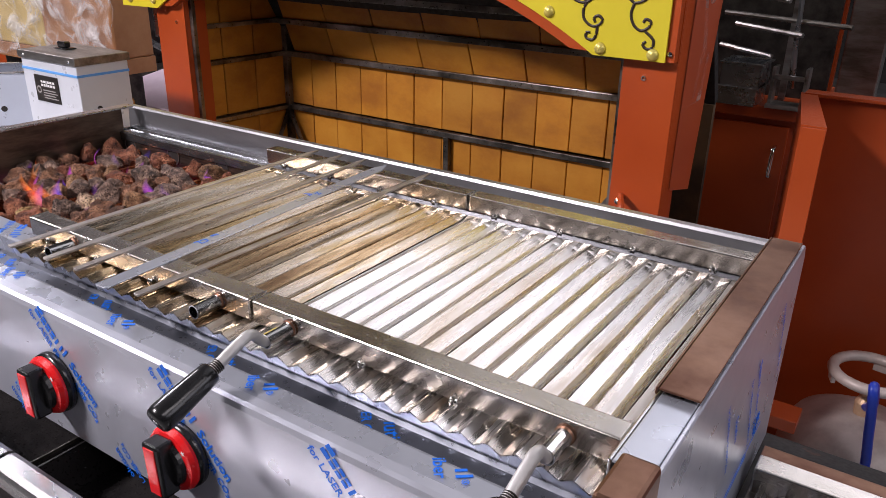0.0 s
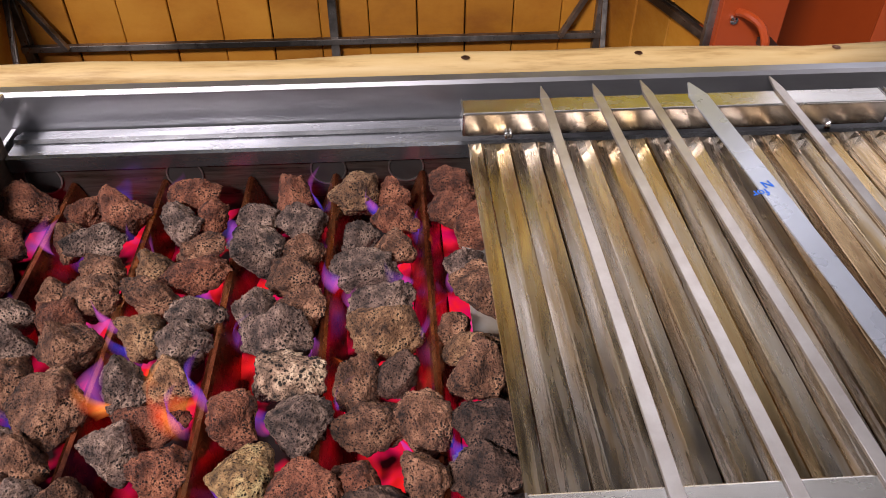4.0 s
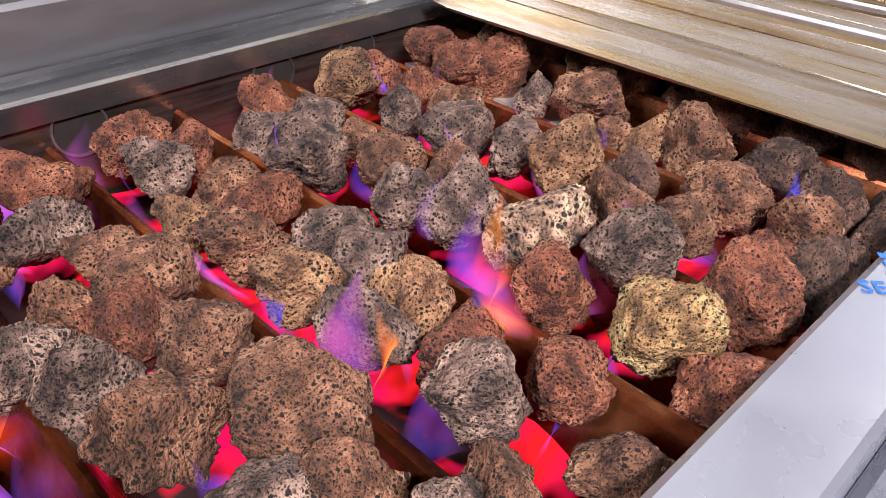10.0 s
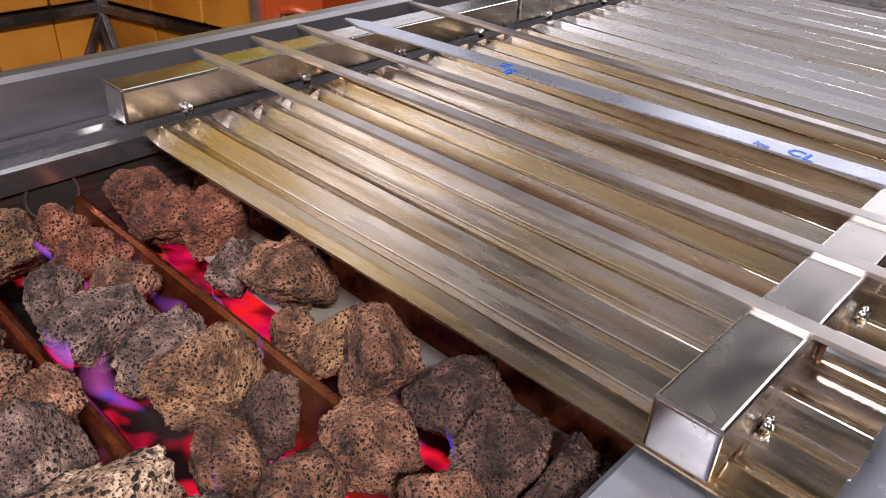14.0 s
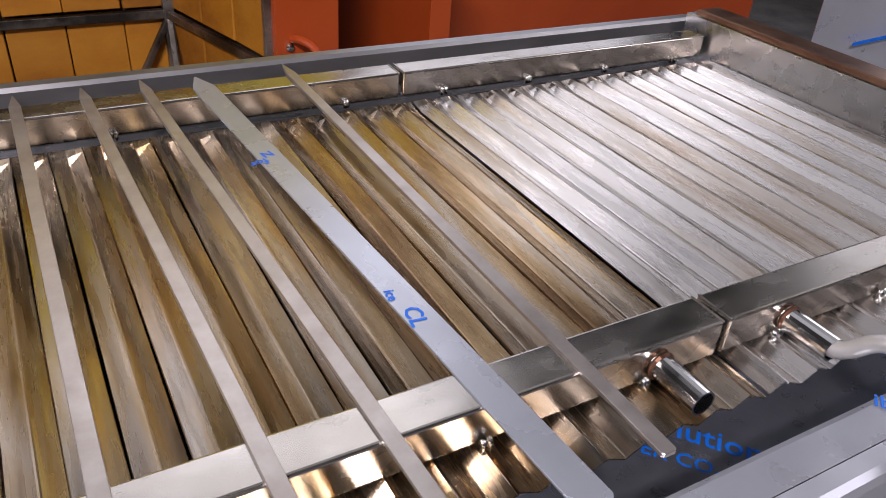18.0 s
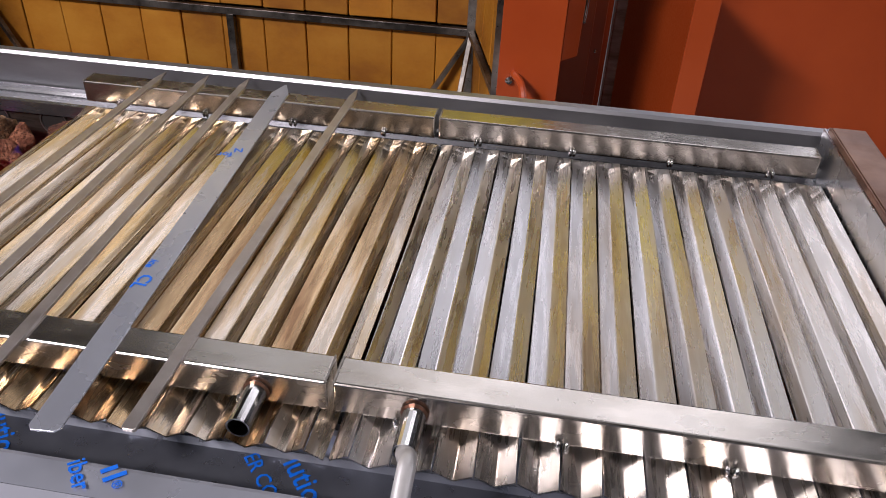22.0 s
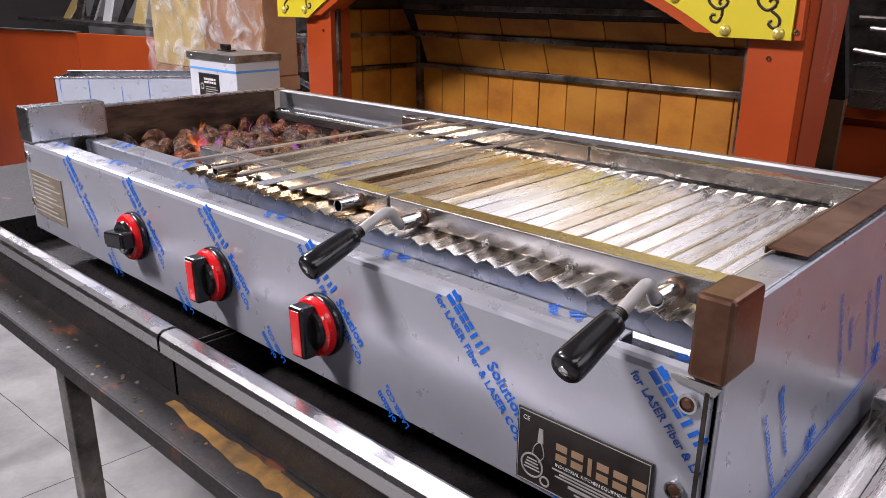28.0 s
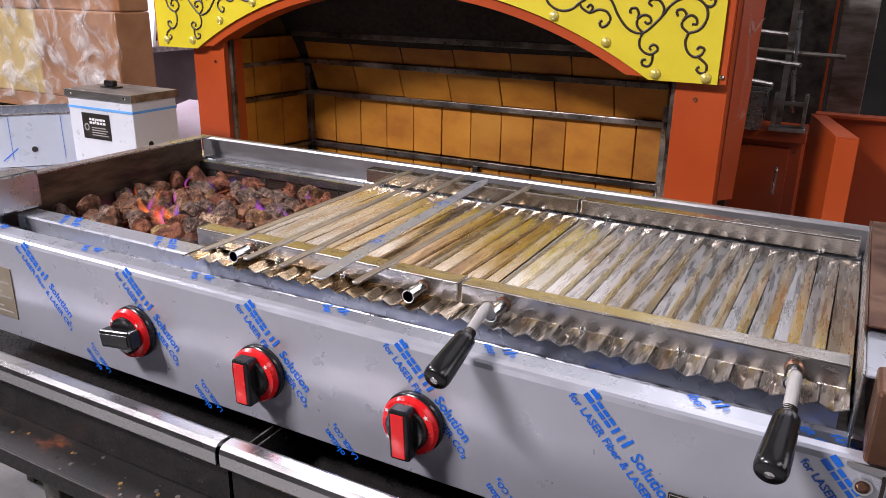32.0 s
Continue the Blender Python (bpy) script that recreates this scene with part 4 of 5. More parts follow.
# ---- gas flames ----
flames = thing("gas_flames", "red and violet gas flames glowing between the lava stones", "flame", (-0.58, 0.2, 0.976))
for a, c in zip([XL + 0.01] + RX[:5], RX[:6]):
    bm = bmesh.new()
    rows = []
    for j in range(36):
        y = 0.052 + 0.35 * j / 35
        rows.append([bm.verts.new((a + (c - a) * u, y, 0.996 + 0.016 * abs(2 * u - 1) + 0.007 * noise.noise(Vector((a * 40 + u * 4, y * 40, 0))))) for u in (0.17, 0.3, 0.5, 0.7, 0.83)])
    for q, s in zip(rows, rows[1:]):
        for k in range(4):
            bm.faces.new((q[k], q[k + 1], s[k + 1], s[k]))
    ob = part("glow_sheet", bm, GLOW, flames, "red-hot glow over a burner", True)
    thick = ob.data.attributes.new("thickness", "FLOAT", "POINT")
    for k in range(len(ob.data.vertices)):
        thick.data[k].value = 1.0
rng = random.Random(5)


SPAN = (-1, -0.75, -0.45, -0.15, 0.15, 0.45, 0.75, 1)


def wisp(x, y, z, h, m, lean):
    bm = bmesh.new()
    rows = []
    a = rng.uniform(0, 3.1)
    for j in range(9):
        u = j / 8
        w = h * (0.2 if m is TONGUE else 0.34) * math.sin(math.pi * min(1, 0.18 + 0.82 * u)) ** 1.2 * (1 - 0.55 * u) + 0.0006
        cx = x + lean * u * u * h + 0.12 * h * math.sin(5 * u + a)
        cy = y + 0.1 * h * math.cos(4 * u + a)
        rows.append([bm.verts.new((cx + w * math.cos(a) * s, cy + w * math.sin(a) * s + 0.2 * w * (1 - s * s), z + h * u)) for s in SPAN])
    for q, s in zip(rows, rows[1:]):
        for k in range(len(SPAN) - 1):
            bm.faces.new((q[k], q[k + 1], s[k + 1], s[k]))
    ob = part("flame", bm, m, flames, "", True)
    thick = ob.data.attributes.new("thickness", "FLOAT", "POINT")
    for k in range(len(ob.data.vertices)):
        u = k // len(SPAN) / 8
        thick.data[k].value = (1 - abs(SPAN[k % len(SPAN)]) ** 1.6) * min(1, 4 * u + 0.15) * (1 - u) ** 0.7


for row in range(6):
    for k in range(8):
        c = (([XL + 0.01] + RX)[row] + RX[row]) / 2
        wisp(c + rng.uniform(-0.028, 0.028), 0.075 + 0.04 * k + rng.uniform(-0.02, 0.02), 1.0, rng.uniform(0.026, 0.05), WISP, rng.uniform(-0.3, 0.3))
for x, y, h in ((-0.70, 0.385, 0.05), (-0.655, 0.395, 0.042), (-0.53, 0.392, 0.045), (-0.437, 0.33, 0.045)):
    wisp(x, y, 1.01, h, WISP, 0.1)
for x, y, h in ((-0.425, 0.3, 0.036), (-0.505, 0.19, 0.03)):
    wisp(x, y, 1.01, h, TONGUE, -0.2)
for x, y, h, m in ((-0.603, 0.13, 0.068, TONGUE), (-0.605, 0.126, 0.07, TONGUE), (-0.6, 0.128, 0.045, WISP), (-0.655, 0.135, 0.05, TONGUE), (-0.59, 0.15, 0.05, WISP), (-0.655, 0.15, 0.045, WISP)):
    wisp(x, y, 1.032, h, m, 0.1)
for x, y, h in ((-0.475, 0.345, 0.03), (-0.452, 0.245, 0.034), (-0.44, 0.2, 0.036), (-0.41, 0.155, 0.03), (-0.585, 0.3, 0.036), (-0.575, 0.2, 0.03), (-0.505, 0.25, 0.032), (-0.5, 0.14, 0.028), (-0.66, 0.3, 0.036), (-0.665, 0.22, 0.03), (-0.42, 0.09, 0.03), (-0.74, 0.31, 0.034)):
    wisp(x, y, 1.034, h, WISP, rng.uniform(-0.6, 0.6))
for x, y, h, m in ((-0.766, 0.222, 0.06, TONGUE), (-0.772, 0.205, 0.06, WISP), (-0.76, 0.18, 0.055, WISP), (-0.755, 0.245, 0.05, WISP)):
    wisp(x, y, 1.0, h, m, 0.05)


# ---- drip trays and the table they stand on ----
def drip_tray(x0, x1, label):
    t = thing("drip_tray", label, "drip tray", ((x0 + x1) / 2, 0.1, 0.847), "drip trays under the grill")
    part("floor_plate", boxes((x0, x1, -0.165, 0.45, 0.848, 0.852)), TRAYDARK, t, "dark non-stick tray floor")
    part("side_wall", boxes((x0, x0 + 0.0025, -0.165, 0.45, 0.852, 0.905)), TRAYDARK, t)
    part("side_wall", boxes((x1 - 0.0025, x1, -0.165, 0.45, 0.852, 0.905)), TRAYDARK, t)
    part("back_wall", boxes((x0 + 0.003, x1 - 0.003, 0.447, 0.45, 0.852, 0.905)), TRAYDARK, t)
    profile_sheet("front_lip", [(-0.158, 0.856), (-0.158, 0.928), (-0.16, 0.9335), (-0.165, 0.936), (-0.178, 0.936), (-0.184, 0.9325), (-0.186, 0.927), (-0.186, 0.912), (-0.184, 0.909), (-0.172, 0.908)][::-1], x0, x1, STEEL, t, "bright folded stainless front lip")
    part("front_wall", boxes((x0, x1, -0.1695, -0.166, 0.848, 0.9065)), TRAYDARK, t)
    return t


drip_tray(-0.92, -0.199, "dark drip tray with a stainless front lip")
drip_tray(-0.193, 0.414, "dark drip tray with a stainless lip and dust")
part("runner", boxes((-0.2005, -0.1985, -0.15, 0.44, 0.905, 0.909)), BLACKSTEEL, bpy.data.objects["drip_tray"])
table = thing("work_table", "long black steel work table with rust and ochre smears", "table", (-0.3, 0.1, 0.0))
part("table_top", boxes((-1.7, 1.25, -0.225, 0.465, 0.838, 0.8465), bevel=0.001), TABLE, table)
part("front_beam", boxes((-1.7, 1.25, -0.227, -0.222, 0.822, 0.8455), bevel=0.0015), TABLE, table, "scratched front beam with chipped paint")
rng = random.Random(11)
# drill holes are flat discs, the darkness inside put into their colour
for k in range(34):
    x = -0.95 + 0.045 * k + rng.uniform(-0.01, 0.01)
    part("drill_hole", lathe([(0.0001, 0), (rng.uniform(0.002, 0.0036), 0.0001), (0.002, 0.0004)], Matrix.Translation((x, -0.2 + rng.uniform(-0.012, 0.012), 0.8467)), 10), NEARBLACK, table)
rng = random.Random(21)
edge = [(-0.19 + 0.41 * k / 24, -0.199 + rng.uniform(-0.003, 0.004) + 0.012 * abs(k / 12 - 1) ** 3) for k in range(25)]
part("ochre_patch", slab([(x, y, 0.8466) for x, y in edge] + [(x, -0.1755 - rng.uniform(0, 0.004), 0.8466) for x, y in edge[::-1]], (0, 0, 0.0006)), OCHRE, table, "ochre smear on the table edge")
for k in range(60):
    x, y = -0.95 + 1.35 * rng.random(), -0.22 + 0.045 * rng.random()
    s = rng.uniform(0.001, 0.0035)
    part("chip", lathe([(s, 0), (s * 0.8, s * 0.35), (0.0001, s * 0.4)], Matrix.Translation((x, y, 0.8465)), 6), OCHRE if k % 3 else WORN, table)
for x in (-1.62, -0.475, 1.15):
    for y in (-0.19, 0.43):
        part("leg", boxes((x - 0.016, x + 0.016, y - 0.016, y + 0.016, 0.0, 0.838), bevel=0.002), FRAME, table, "square steel leg")

# crack lines in the floor
for pts in ([(-2.6, 0.1), (-1.7, 0.13), (-1.0, 0.16), (-0.2, 0.2)], [(-1.45, -0.6), (-1.42, 0.1), (-1.38, 0.8)], [(-3.2, 0.86), (-1.8, 0.9), (-0.9, 0.93)]):
    p = curve_points([(x, y, 0.0) for x, y in pts], 8)
    tagged(part("floor_crack", tube([q + Vector((0, 0.006 * noise.noise(q * 6), -0.0004)) for q in p], 0.0013, 5), NEARBLACK), "thin dark crack in the concrete floor", "crack", "floor cracks")

# ---- neighbouring grill at the right-hand end ----
g2 = thing("small_grill", "low stainless grill of V channels with a brown rear bar", "grill", (0.68, 0.1, 0.847))
part("casing", boxes((0.434, 0.92, -0.13, 0.372, 0.847, 0.868), bevel=0.001), WORN, g2)
part("rear_bar", boxes((0.436, 0.92, 0.305, 0.335, 0.868, 0.901), bevel=0.002), RAIL, g2, "worn square bar")
part("rear_shelf", boxes((0.434, 0.92, 0.338, 0.372, 0.868, 0.889), bevel=0.001), BRONZE, g2, "brown sheet behind the bar")
for i in range(16):
    a = 0.445 + i * 0.0285
    bm = slab([(a, -0.12, 0.8805), (a + 0.013, -0.12, 0.869), (a + 0.0275, -0.12, 0.8805), (a + 0.0275, -0.12, 0.879), (a + 0.013, -0.12, 0.8682), (a, -0.12, 0.879)], (0, 0.424, 0))
    part("channel", bm, SHEET, g2)

# ---- the barbecue oven behind ----
oven = thing("barbecue_oven", "orange and yellow arched barbecue oven lined with fireclay boards", "oven", (-0.6, 1.0, 0.0))
ZB = 1.238
for x0, x1 in ((0.027, 0.124), (-1.262, -1.152)):
    p = part("post", boxes((x0, x1, 0.86, 0.864, 0.0, 1.436), bevel=0.0008), ORANGE, oven, "orange painted steel post")
    for xf in (x0, x1 - 0.004):
        part("post_flange", boxes((xf, xf + 0.004, 0.8645, 0.93, 0.0, 1.436), bevel=0.0008), ORANGE, p)
    xb = x0 + 0.04 if x0 > 0 else x1 - 0.03
    part("screw", pipe((xb, 0.8595, 1.205), (xb, 0.857, 1.205), 0.0042, 0.0016), CHROME, p)
CX, RA, ZT = -0.622, 1.12, 1.413
arc = lambda x, r, zt: zt - r + math.sqrt(max(r * r - (x - CX) ** 2, 0))


def arch(name, x0, x1, xa, xb, zt, ztop, y0, y1, m, label):
    """A board with an arched lower edge between xa and xb."""
    bm = bmesh.new()
    xs = [x0] + [xa + (xb - xa) * k / 40 for k in range(41)] + [x1]
    lo = [ZB] + [max(ZB, arc(x, RA, zt)) for x in xs[1:-1]] + [ZB]
    cols = [[bm.verts.new((x, y, z)) for y in (y0, y1) for z in (l, ztop)] for x, l in zip(xs, lo)]
    for q, s in zip(cols, cols[1:]):
        bm.faces.new((q[0], s[0], s[1], q[1]))
        bm.faces.new((q[2], q[3], s[3], s[2]))
        bm.faces.new((q[0], q[2], s[2], s[0]))
        bm.faces.new((q[1], s[1], s[3], q[3]))
    bm.faces.new((cols[0][0], cols[0][1], cols[0][3], cols[0][2]))
    bm.faces.new((cols[-1][0], cols[-1][2], cols[-1][3], cols[-1][1]))
    bmesh.ops.recalc_face_normals(bm, faces=bm.faces)
    return part(name, bm, m, oven, label)


arch("arch_frame", -1.375, 0.122, -1.172, -0.07, 1.391, 1.475, 0.842, 0.905, ORANGE, "orange arched frame")
board = arch("arch_board", -1.365, 0.108, -1.222, -0.022, ZT, 1.47, 0.8355, 0.8405, YELLOW, "yellow arched board with black scrolls and brass studs")
SCROLLS = [
    "-244,1389 -237,1376 -221,1366 -203,1363 -185,1368 -172,1379 -158,1388 -150,1400 -160,1412",
    "-172,1379 -166,1369 -150,1361 -133,1367 -116,1364 -107,1351 -114,1338 -124,1335 -128,1343 -123,1347",
    "-150,1361 -144,1370 -150,1376 -156,1370",
    "-119,1395 -106,1382 -93,1359 -75,1337 -57,1327 -41,1327 -26,1338 -7,1359 7,1379 27,1391 52,1392 70,1380 76,1364 72,1347 61,1335 45,1330",
    "-41,1327 -53,1339 -53,1352 -42,1360 -31,1357 -27,1348 -34,1344 -39,1348",
    "-54,1352 -52,1362 -58,1372 -69,1370 -68,1362",
    "-41,1327 -46,1313 -43,1298 -29,1288 -16,1290 -9,1299 -17,1306 -25,1301 -22,1295",
    "-18,1288 -18,1275 -24,1265 -36,1267 -37,1276 -30,1277",
    "-7,1359 -5,1373 -14,1386 -27,1389 -35,1383 -28,1376",
    "45,1330 32,1341 33,1353 45,1362 56,1357 58,1347 50,1346",
    "34,1354 37,1364 29,1372 19,1369 22,1360",
    "45,1330 41,1313 47,1296 60,1287 73,1292 77,1302 68,1306 64,1300",
    "69,1286 84,1274 84,1261 74,1258 67,1265 72,1270",
    "70,1380 80,1378 87,1386 83,1394 76,1390",
    "-119,1395 -135,1412 -160,1420 -185,1412 -196,1399 -188,1391 -180,1398",
    "-244,1389 -262,1402 -280,1404 -292,1395 -286,1386 -278,1391",
    "-262,1402 -280,1418 -310,1422 -335,1416 -345,1407 -337,1401",
]
for line in SCROLLS:
    pts = [tuple(int(k) / 1000 for k in q.split(",")) for q in line.split()]
    for mirror in (False, True):
        p = curve_points([((2 * CX - x) if mirror else x, 0.8352, z) for x, z in pts], 5)
        part("scroll", tube(p, 0.0026, 6), INK, board)
STUDS = [(-0.224, 1.352), (-0.112, 1.306), (-0.009, 1.251), (0.086, 1.249), (-0.33, 1.397)]
for x, z in STUDS + [(2 * CX - a, c + 0.008) for a, c in STUDS]:
    part("stud", lathe([(0.0105, 0), (0.0102, 0.002), (0.008, 0.0055), (0.004, 0.0075), (0.0001, 0.008)], Matrix.Translation((x, 0.8354, z)) @ pose(0, 0, 0, 90), 20), STUD, board, "domed brass stud", True)
part("screw", lathe([(0.0045, 0), (0.0045, 0.003), (0.002, 0.005), (0.0001, 0.005)], Matrix.Translation((0.114, 0.8415, 1.252)) @ pose(0, 0, 0, 90), 10), CHROME, oven)
# bucket hook on the right post
hook = part("hook", tube(curve_points([(0.052, 0.859, 0.985), (0.056, 0.84, 0.99), (0.068, 0.815, 0.985), (0.074, 0.8, 0.965), (0.075, 0.797, 0.94)], 4), 0.006, 8), ORANGE, oven, "bent orange hook")
part("bolt", lathe([(0.006, 0), (0.006, 0.006), (0.002, 0.008)], Matrix.Translation((0.046, 0.8595, 0.975)) @ pose(0, 0, 0, 90), 10), CHROME, hook)
# lining: boards between a blackened steel frame
YB = 1.215
part("back_shell", boxes((-1.3, 0.1, YB + 0.012, YB + 0.03, 0.3, 1.1)), GROUT, oven)
part("hood", slab([(-1.3, YB + 0.02, 1.1), (0.1, YB + 0.02, 1.1), (0.1, 1.05, 1.43), (-1.3, 1.05, 1.43)], (0, 0.02, 0.01)), NEARBLACK, oven, "near-black hood")
# unseen block, tan only so the grate mirrors a tan tone
part("unseen_oven_top", boxes((-1.36, 0.12, 0.906, 1.3, 1.4375, 1.6)), BOARD, oven, "unseen tan top, added for its reflection in the grate")
part("oven_floor", boxes((-1.25, 0.02, 0.876, YB, 0.62, 0.64)), GROUT, oven)
for sx, x0, x1 in ((-1, -1.15, -1.172), (1, -0.052, 0.03)):
    part("side_shell", slab([(x0 + sx * 0.014, YB + 0.01, 0.3), (x1 + sx * 0.014, 0.88, 0.3), (x1 + sx * 0.014, 0.88, 1.43), (x0 + sx * 0.014, YB + 0.01, 1.43)], (sx * 0.01, 0, 0)), GROUT, oven)
rng = random.Random(3)


def lining(p, u, v, w, h, nrm):
    """One lining board with slightly worn edges."""
    p, u, v, nrm = Vector(p), Vector(u).normalized(), Vector(v).normalized(), Vector(nrm)
    q = [p, p + u * w, p + u * w + v * h, p + v * h]
    q = [a + Vector((rng.uniform(-0.001, 0.001), 0, rng.uniform(-0.001, 0.001))) for a in q]
    part("fireclay_board", slab(q, nrm * 0.012, 0.0015), BRICK, oven)


rows_z = [(0.66, 0.925), (0.945, 1.087)]
for z0, z1 in rows_z:
    x = -1.148
    while x < -0.06:
        w = min(0.0925, -0.054 - x)
        lining((x + 0.0012, YB - rng.uniform(0, 0.002), z0), (1, 0, 0), (0, 0, 1), w - 0.0024, z1 - z0, (0, 1, 0))
        x += 0.0925
for z0, y0, z1, y1, w0 in ((1.1, YB - 0.004, 1.182, YB - 0.036, 0.155), (1.196, YB - 0.042, 1.262, YB - 0.068, 0.165)):
    x = -1.148 + 0.03
    while x < -0.06:
        w = min(w0, -0.054 - x)
        lining((x + 0.0012, y0, z0), (1, 0, 0), (0, y1 - y0, z1 - z0), w - 0.0024, math.hypot(z1 - z0, y1 - y0), (0, 0.9, 0.4))
        x += w0
for sx, x0, x1 in ((-1, -1.15, -1.172), (1, -0.052, 0.03)):
    d = Vector((x1 - x0, 0.88 - YB, 0)).normalized()
    for z0, z1 in ((0.66, 0.925), (0.945, 1.087), (1.1, 1.26)):
        for k in range(3):
            lining(Vector((x0, YB - 0.004, z0)) + d * (0.012 + 0.108 * k), d, (0, 0, 1), 0.105, z1 - z0, (sx, 0, 0))
beam = lambda p, q, r=0.0075: part("frame_bar", boxes((-r, r, -r, r, 0, (Vector(q) - Vector(p)).length), bevel=0.001, m=Matrix.Translation(p) @ (Vector(q) - Vector(p)).to_track_quat("Z", "Y").to_matrix().to_4x4()), FRAME, oven)
for z, y in ((0.935, YB - 0.008), (1.093, YB - 0.01), (1.189, YB - 0.044), (1.268, YB - 0.072)):
    beam((-1.15, y, z), (-0.05, y, z))
    for sx, x0, x1 in ((-1, -1.15, -1.172), (1, -0.052, 0.03)):
        if z < 1.2:
            beam((x0 - sx * 0.006, YB - 0.01, z), (x1 - sx * 0.006, 0.885, z), 0.006)
for x in (-1.143, -0.056):
    beam((x, YB - 0.01, 0.66), (x, YB - 0.01, 1.26), 0.009)
    s = 1 if x < -0.5 else -1
    beam((x, YB - 0.012, 0.93), (x + s * 0.08, YB - 0.03, 0.8), 0.005)
    beam((x, YB - 0.012, 0.93), (x + s * 0.012, YB - 0.1, 0.8), 0.005)
beam((-0.567, YB - 0.012, 0.66), (-0.567, YB - 0.012, 0.93), 0.008)
beam((-1.15, YB - 0.02, 0.8), (-0.05, YB - 0.02, 0.8), 0.006)
for x in (-1.147, 0.022):
    beam((x, 0.882, 0.6), (x, 0.882, 1.3), 0.006)

# ---- wooden pole with a pipe coupling ----
pole = thing("wooden_pole", "peeled pale wooden pole with a steel pipe coupling on brackets", "pole", (-0.5, 0.742, 0.955))
pts = [(-1.2 + 1.42 * k / 12, 0.742 + 0.004 * math.sin(k), 0.968 + 0.002 * math.cos(2 * k)) for k in range(13)]
part("shaft", tube(pts, 0.021, 18), WOOD, pole, "peeled pale wood", True)
for x in (-0.36, -0.13, 0.14):
    part("knot", lathe([(0.006, 0), (0.004, 0.0012), (0.0001, 0.0015)], Matrix.Translation((x, 0.735, 0.9878)), 10), BRONZE, pole)
part("coupling", pipe((-1.3, 0.742, 0.968), (-1.19, 0.742, 0.968), 0.029, 0.006), STEEL, pole, "steel pipe coupling", True)
part("flange", pipe((-1.335, 0.742, 0.968), (-1.31, 0.742, 0.968), 0.034, 0.012), BLACKSTEEL, pole)
part("eye_bolt", pipe((-1.245, 0.73, 1.011), (-1.239, 0.73, 1.011), 0.014, 0.004), CHROME, pole)
for x in (-1.245, 0.1):
    part("bracket", boxes((x - 0.01, x + 0.01, 0.72, 0.858, 0.936, 0.947), bevel=0.001), BLACKSTEEL, pole)

# ---- cabinet to the right of the oven with pans and rods ----
cab = thing("cabinet", "dark orange steel cabinet with a door behind the oven post", "cabinet", (0.05, 1.75, 0.0))
part("body", boxes((-0.25, 0.232, 1.575, 1.95, 0.0, 1.02), bevel=0.002), ORANGE, cab)
part("shelf_top", boxes((-0.25, 0.24, 1.545, 1.95, 1.02, 1.05), bevel=0.002), ORANGE, cab, "orange shelf with a scraped edge")
door = part("door", boxes((-0.2, 0.203, 1.565, 1.5745, 0.2, 1.0), bevel=0.002), ORANGE, cab)
part("handle", tube(curve_points([(0.18, 1.564, 0.95), (0.18, 1.545, 0.945), (0.179, 1.54, 0.91), (0.178, 1.545, 0.878), (0.178, 1.564, 0.872)], 4), 0.005, 10), CHROME, door, "chrome bow handle", True)
for z in (0.99, 0.8):
    part("bolt", lathe([(0.005, 0), (0.004, 0.003), (0.0001, 0.004)], Matrix.Translation((0.217, 1.5735, z)) @ pose(0, 0, 0, 90), 10), CHROME, cab)
for k, (z0, z1) in enumerate(((1.051, 1.092), (1.096, 1.15))):
    p = thing("steel_pan", "rectangular stainless pan stacked on the shelf", "pan", (0.08, 1.56, z0), "stacked pans")
    x0, x1 = 0.03 + 0.004 * k, 0.122 + 0.004 * k
    part("pan_body", boxes((x0, x1, 1.51, 1.62, z0, z0 + 0.004), (x0, x0 + 0.003, 1.51, 1.62, z0, z1), (x1 - 0.003, x1, 1.51, 1.62, z0, z1), (x0, x1, 1.51, 1.513, z0, z1), (x0, x1, 1.617, 1.62, z0, z1)), STEEL, p)
    part("pan_rim", boxes((x0 - 0.006, x1 + 0.006, 1.504, 1.512, z1, z1 + 0.004), (x0 - 0.006, x1 + 0.006, 1.618, 1.626, z1, z1 + 0.004), (x0 - 0.006, x0 + 0.003, 1.51, 1.62, z1, z1 + 0.004), (x1 - 0.003, x1 + 0.006, 1.51, 1.62, z1, z1 + 0.004), bevel=0.001), STEEL, p)
rack = thing("rod_rack", "grey steel rack with long rods and a lever", "rack", (0.19, 1.55, 1.051))
part("base", boxes((0.145, 0.235, 1.52, 1.58, 1.051, 1.062), bevel=0.002), WORN, rack)
for x in (0.152, 0.226):
    part("upright", boxes((x - 0.004, x + 0.004, 1.53, 1.57, 1.062, 1.15), bevel=0.001), WORN, rack)
part("crossbar", boxes((0.152, 0.226, 1.53, 1.545, 1.12, 1.13)), WORN, rack)
part("lever", tube([(0.195, 1.55, 1.1), (0.185, 1.55, 1.2), (0.178, 1.55, 1.36)], 0.006, 8), STEEL, rack)
part("post", boxes((0.15, 0.165, 1.64, 1.655, 1.05, 1.6)), WORN, rack)
for z, x0, x1 in ((1.25, 0.0, 0.3), (1.225, 0.03, 0.2), (1.172, 0.0, 0.14), (1.3, 0.0, 0.16)):
    part("rod", tube([(x0, 1.6, z + 0.01), (x1, 1.53, z)], 0.006, 8), WORN, rack)
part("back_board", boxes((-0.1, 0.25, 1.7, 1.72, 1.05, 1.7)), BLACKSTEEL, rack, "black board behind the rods")
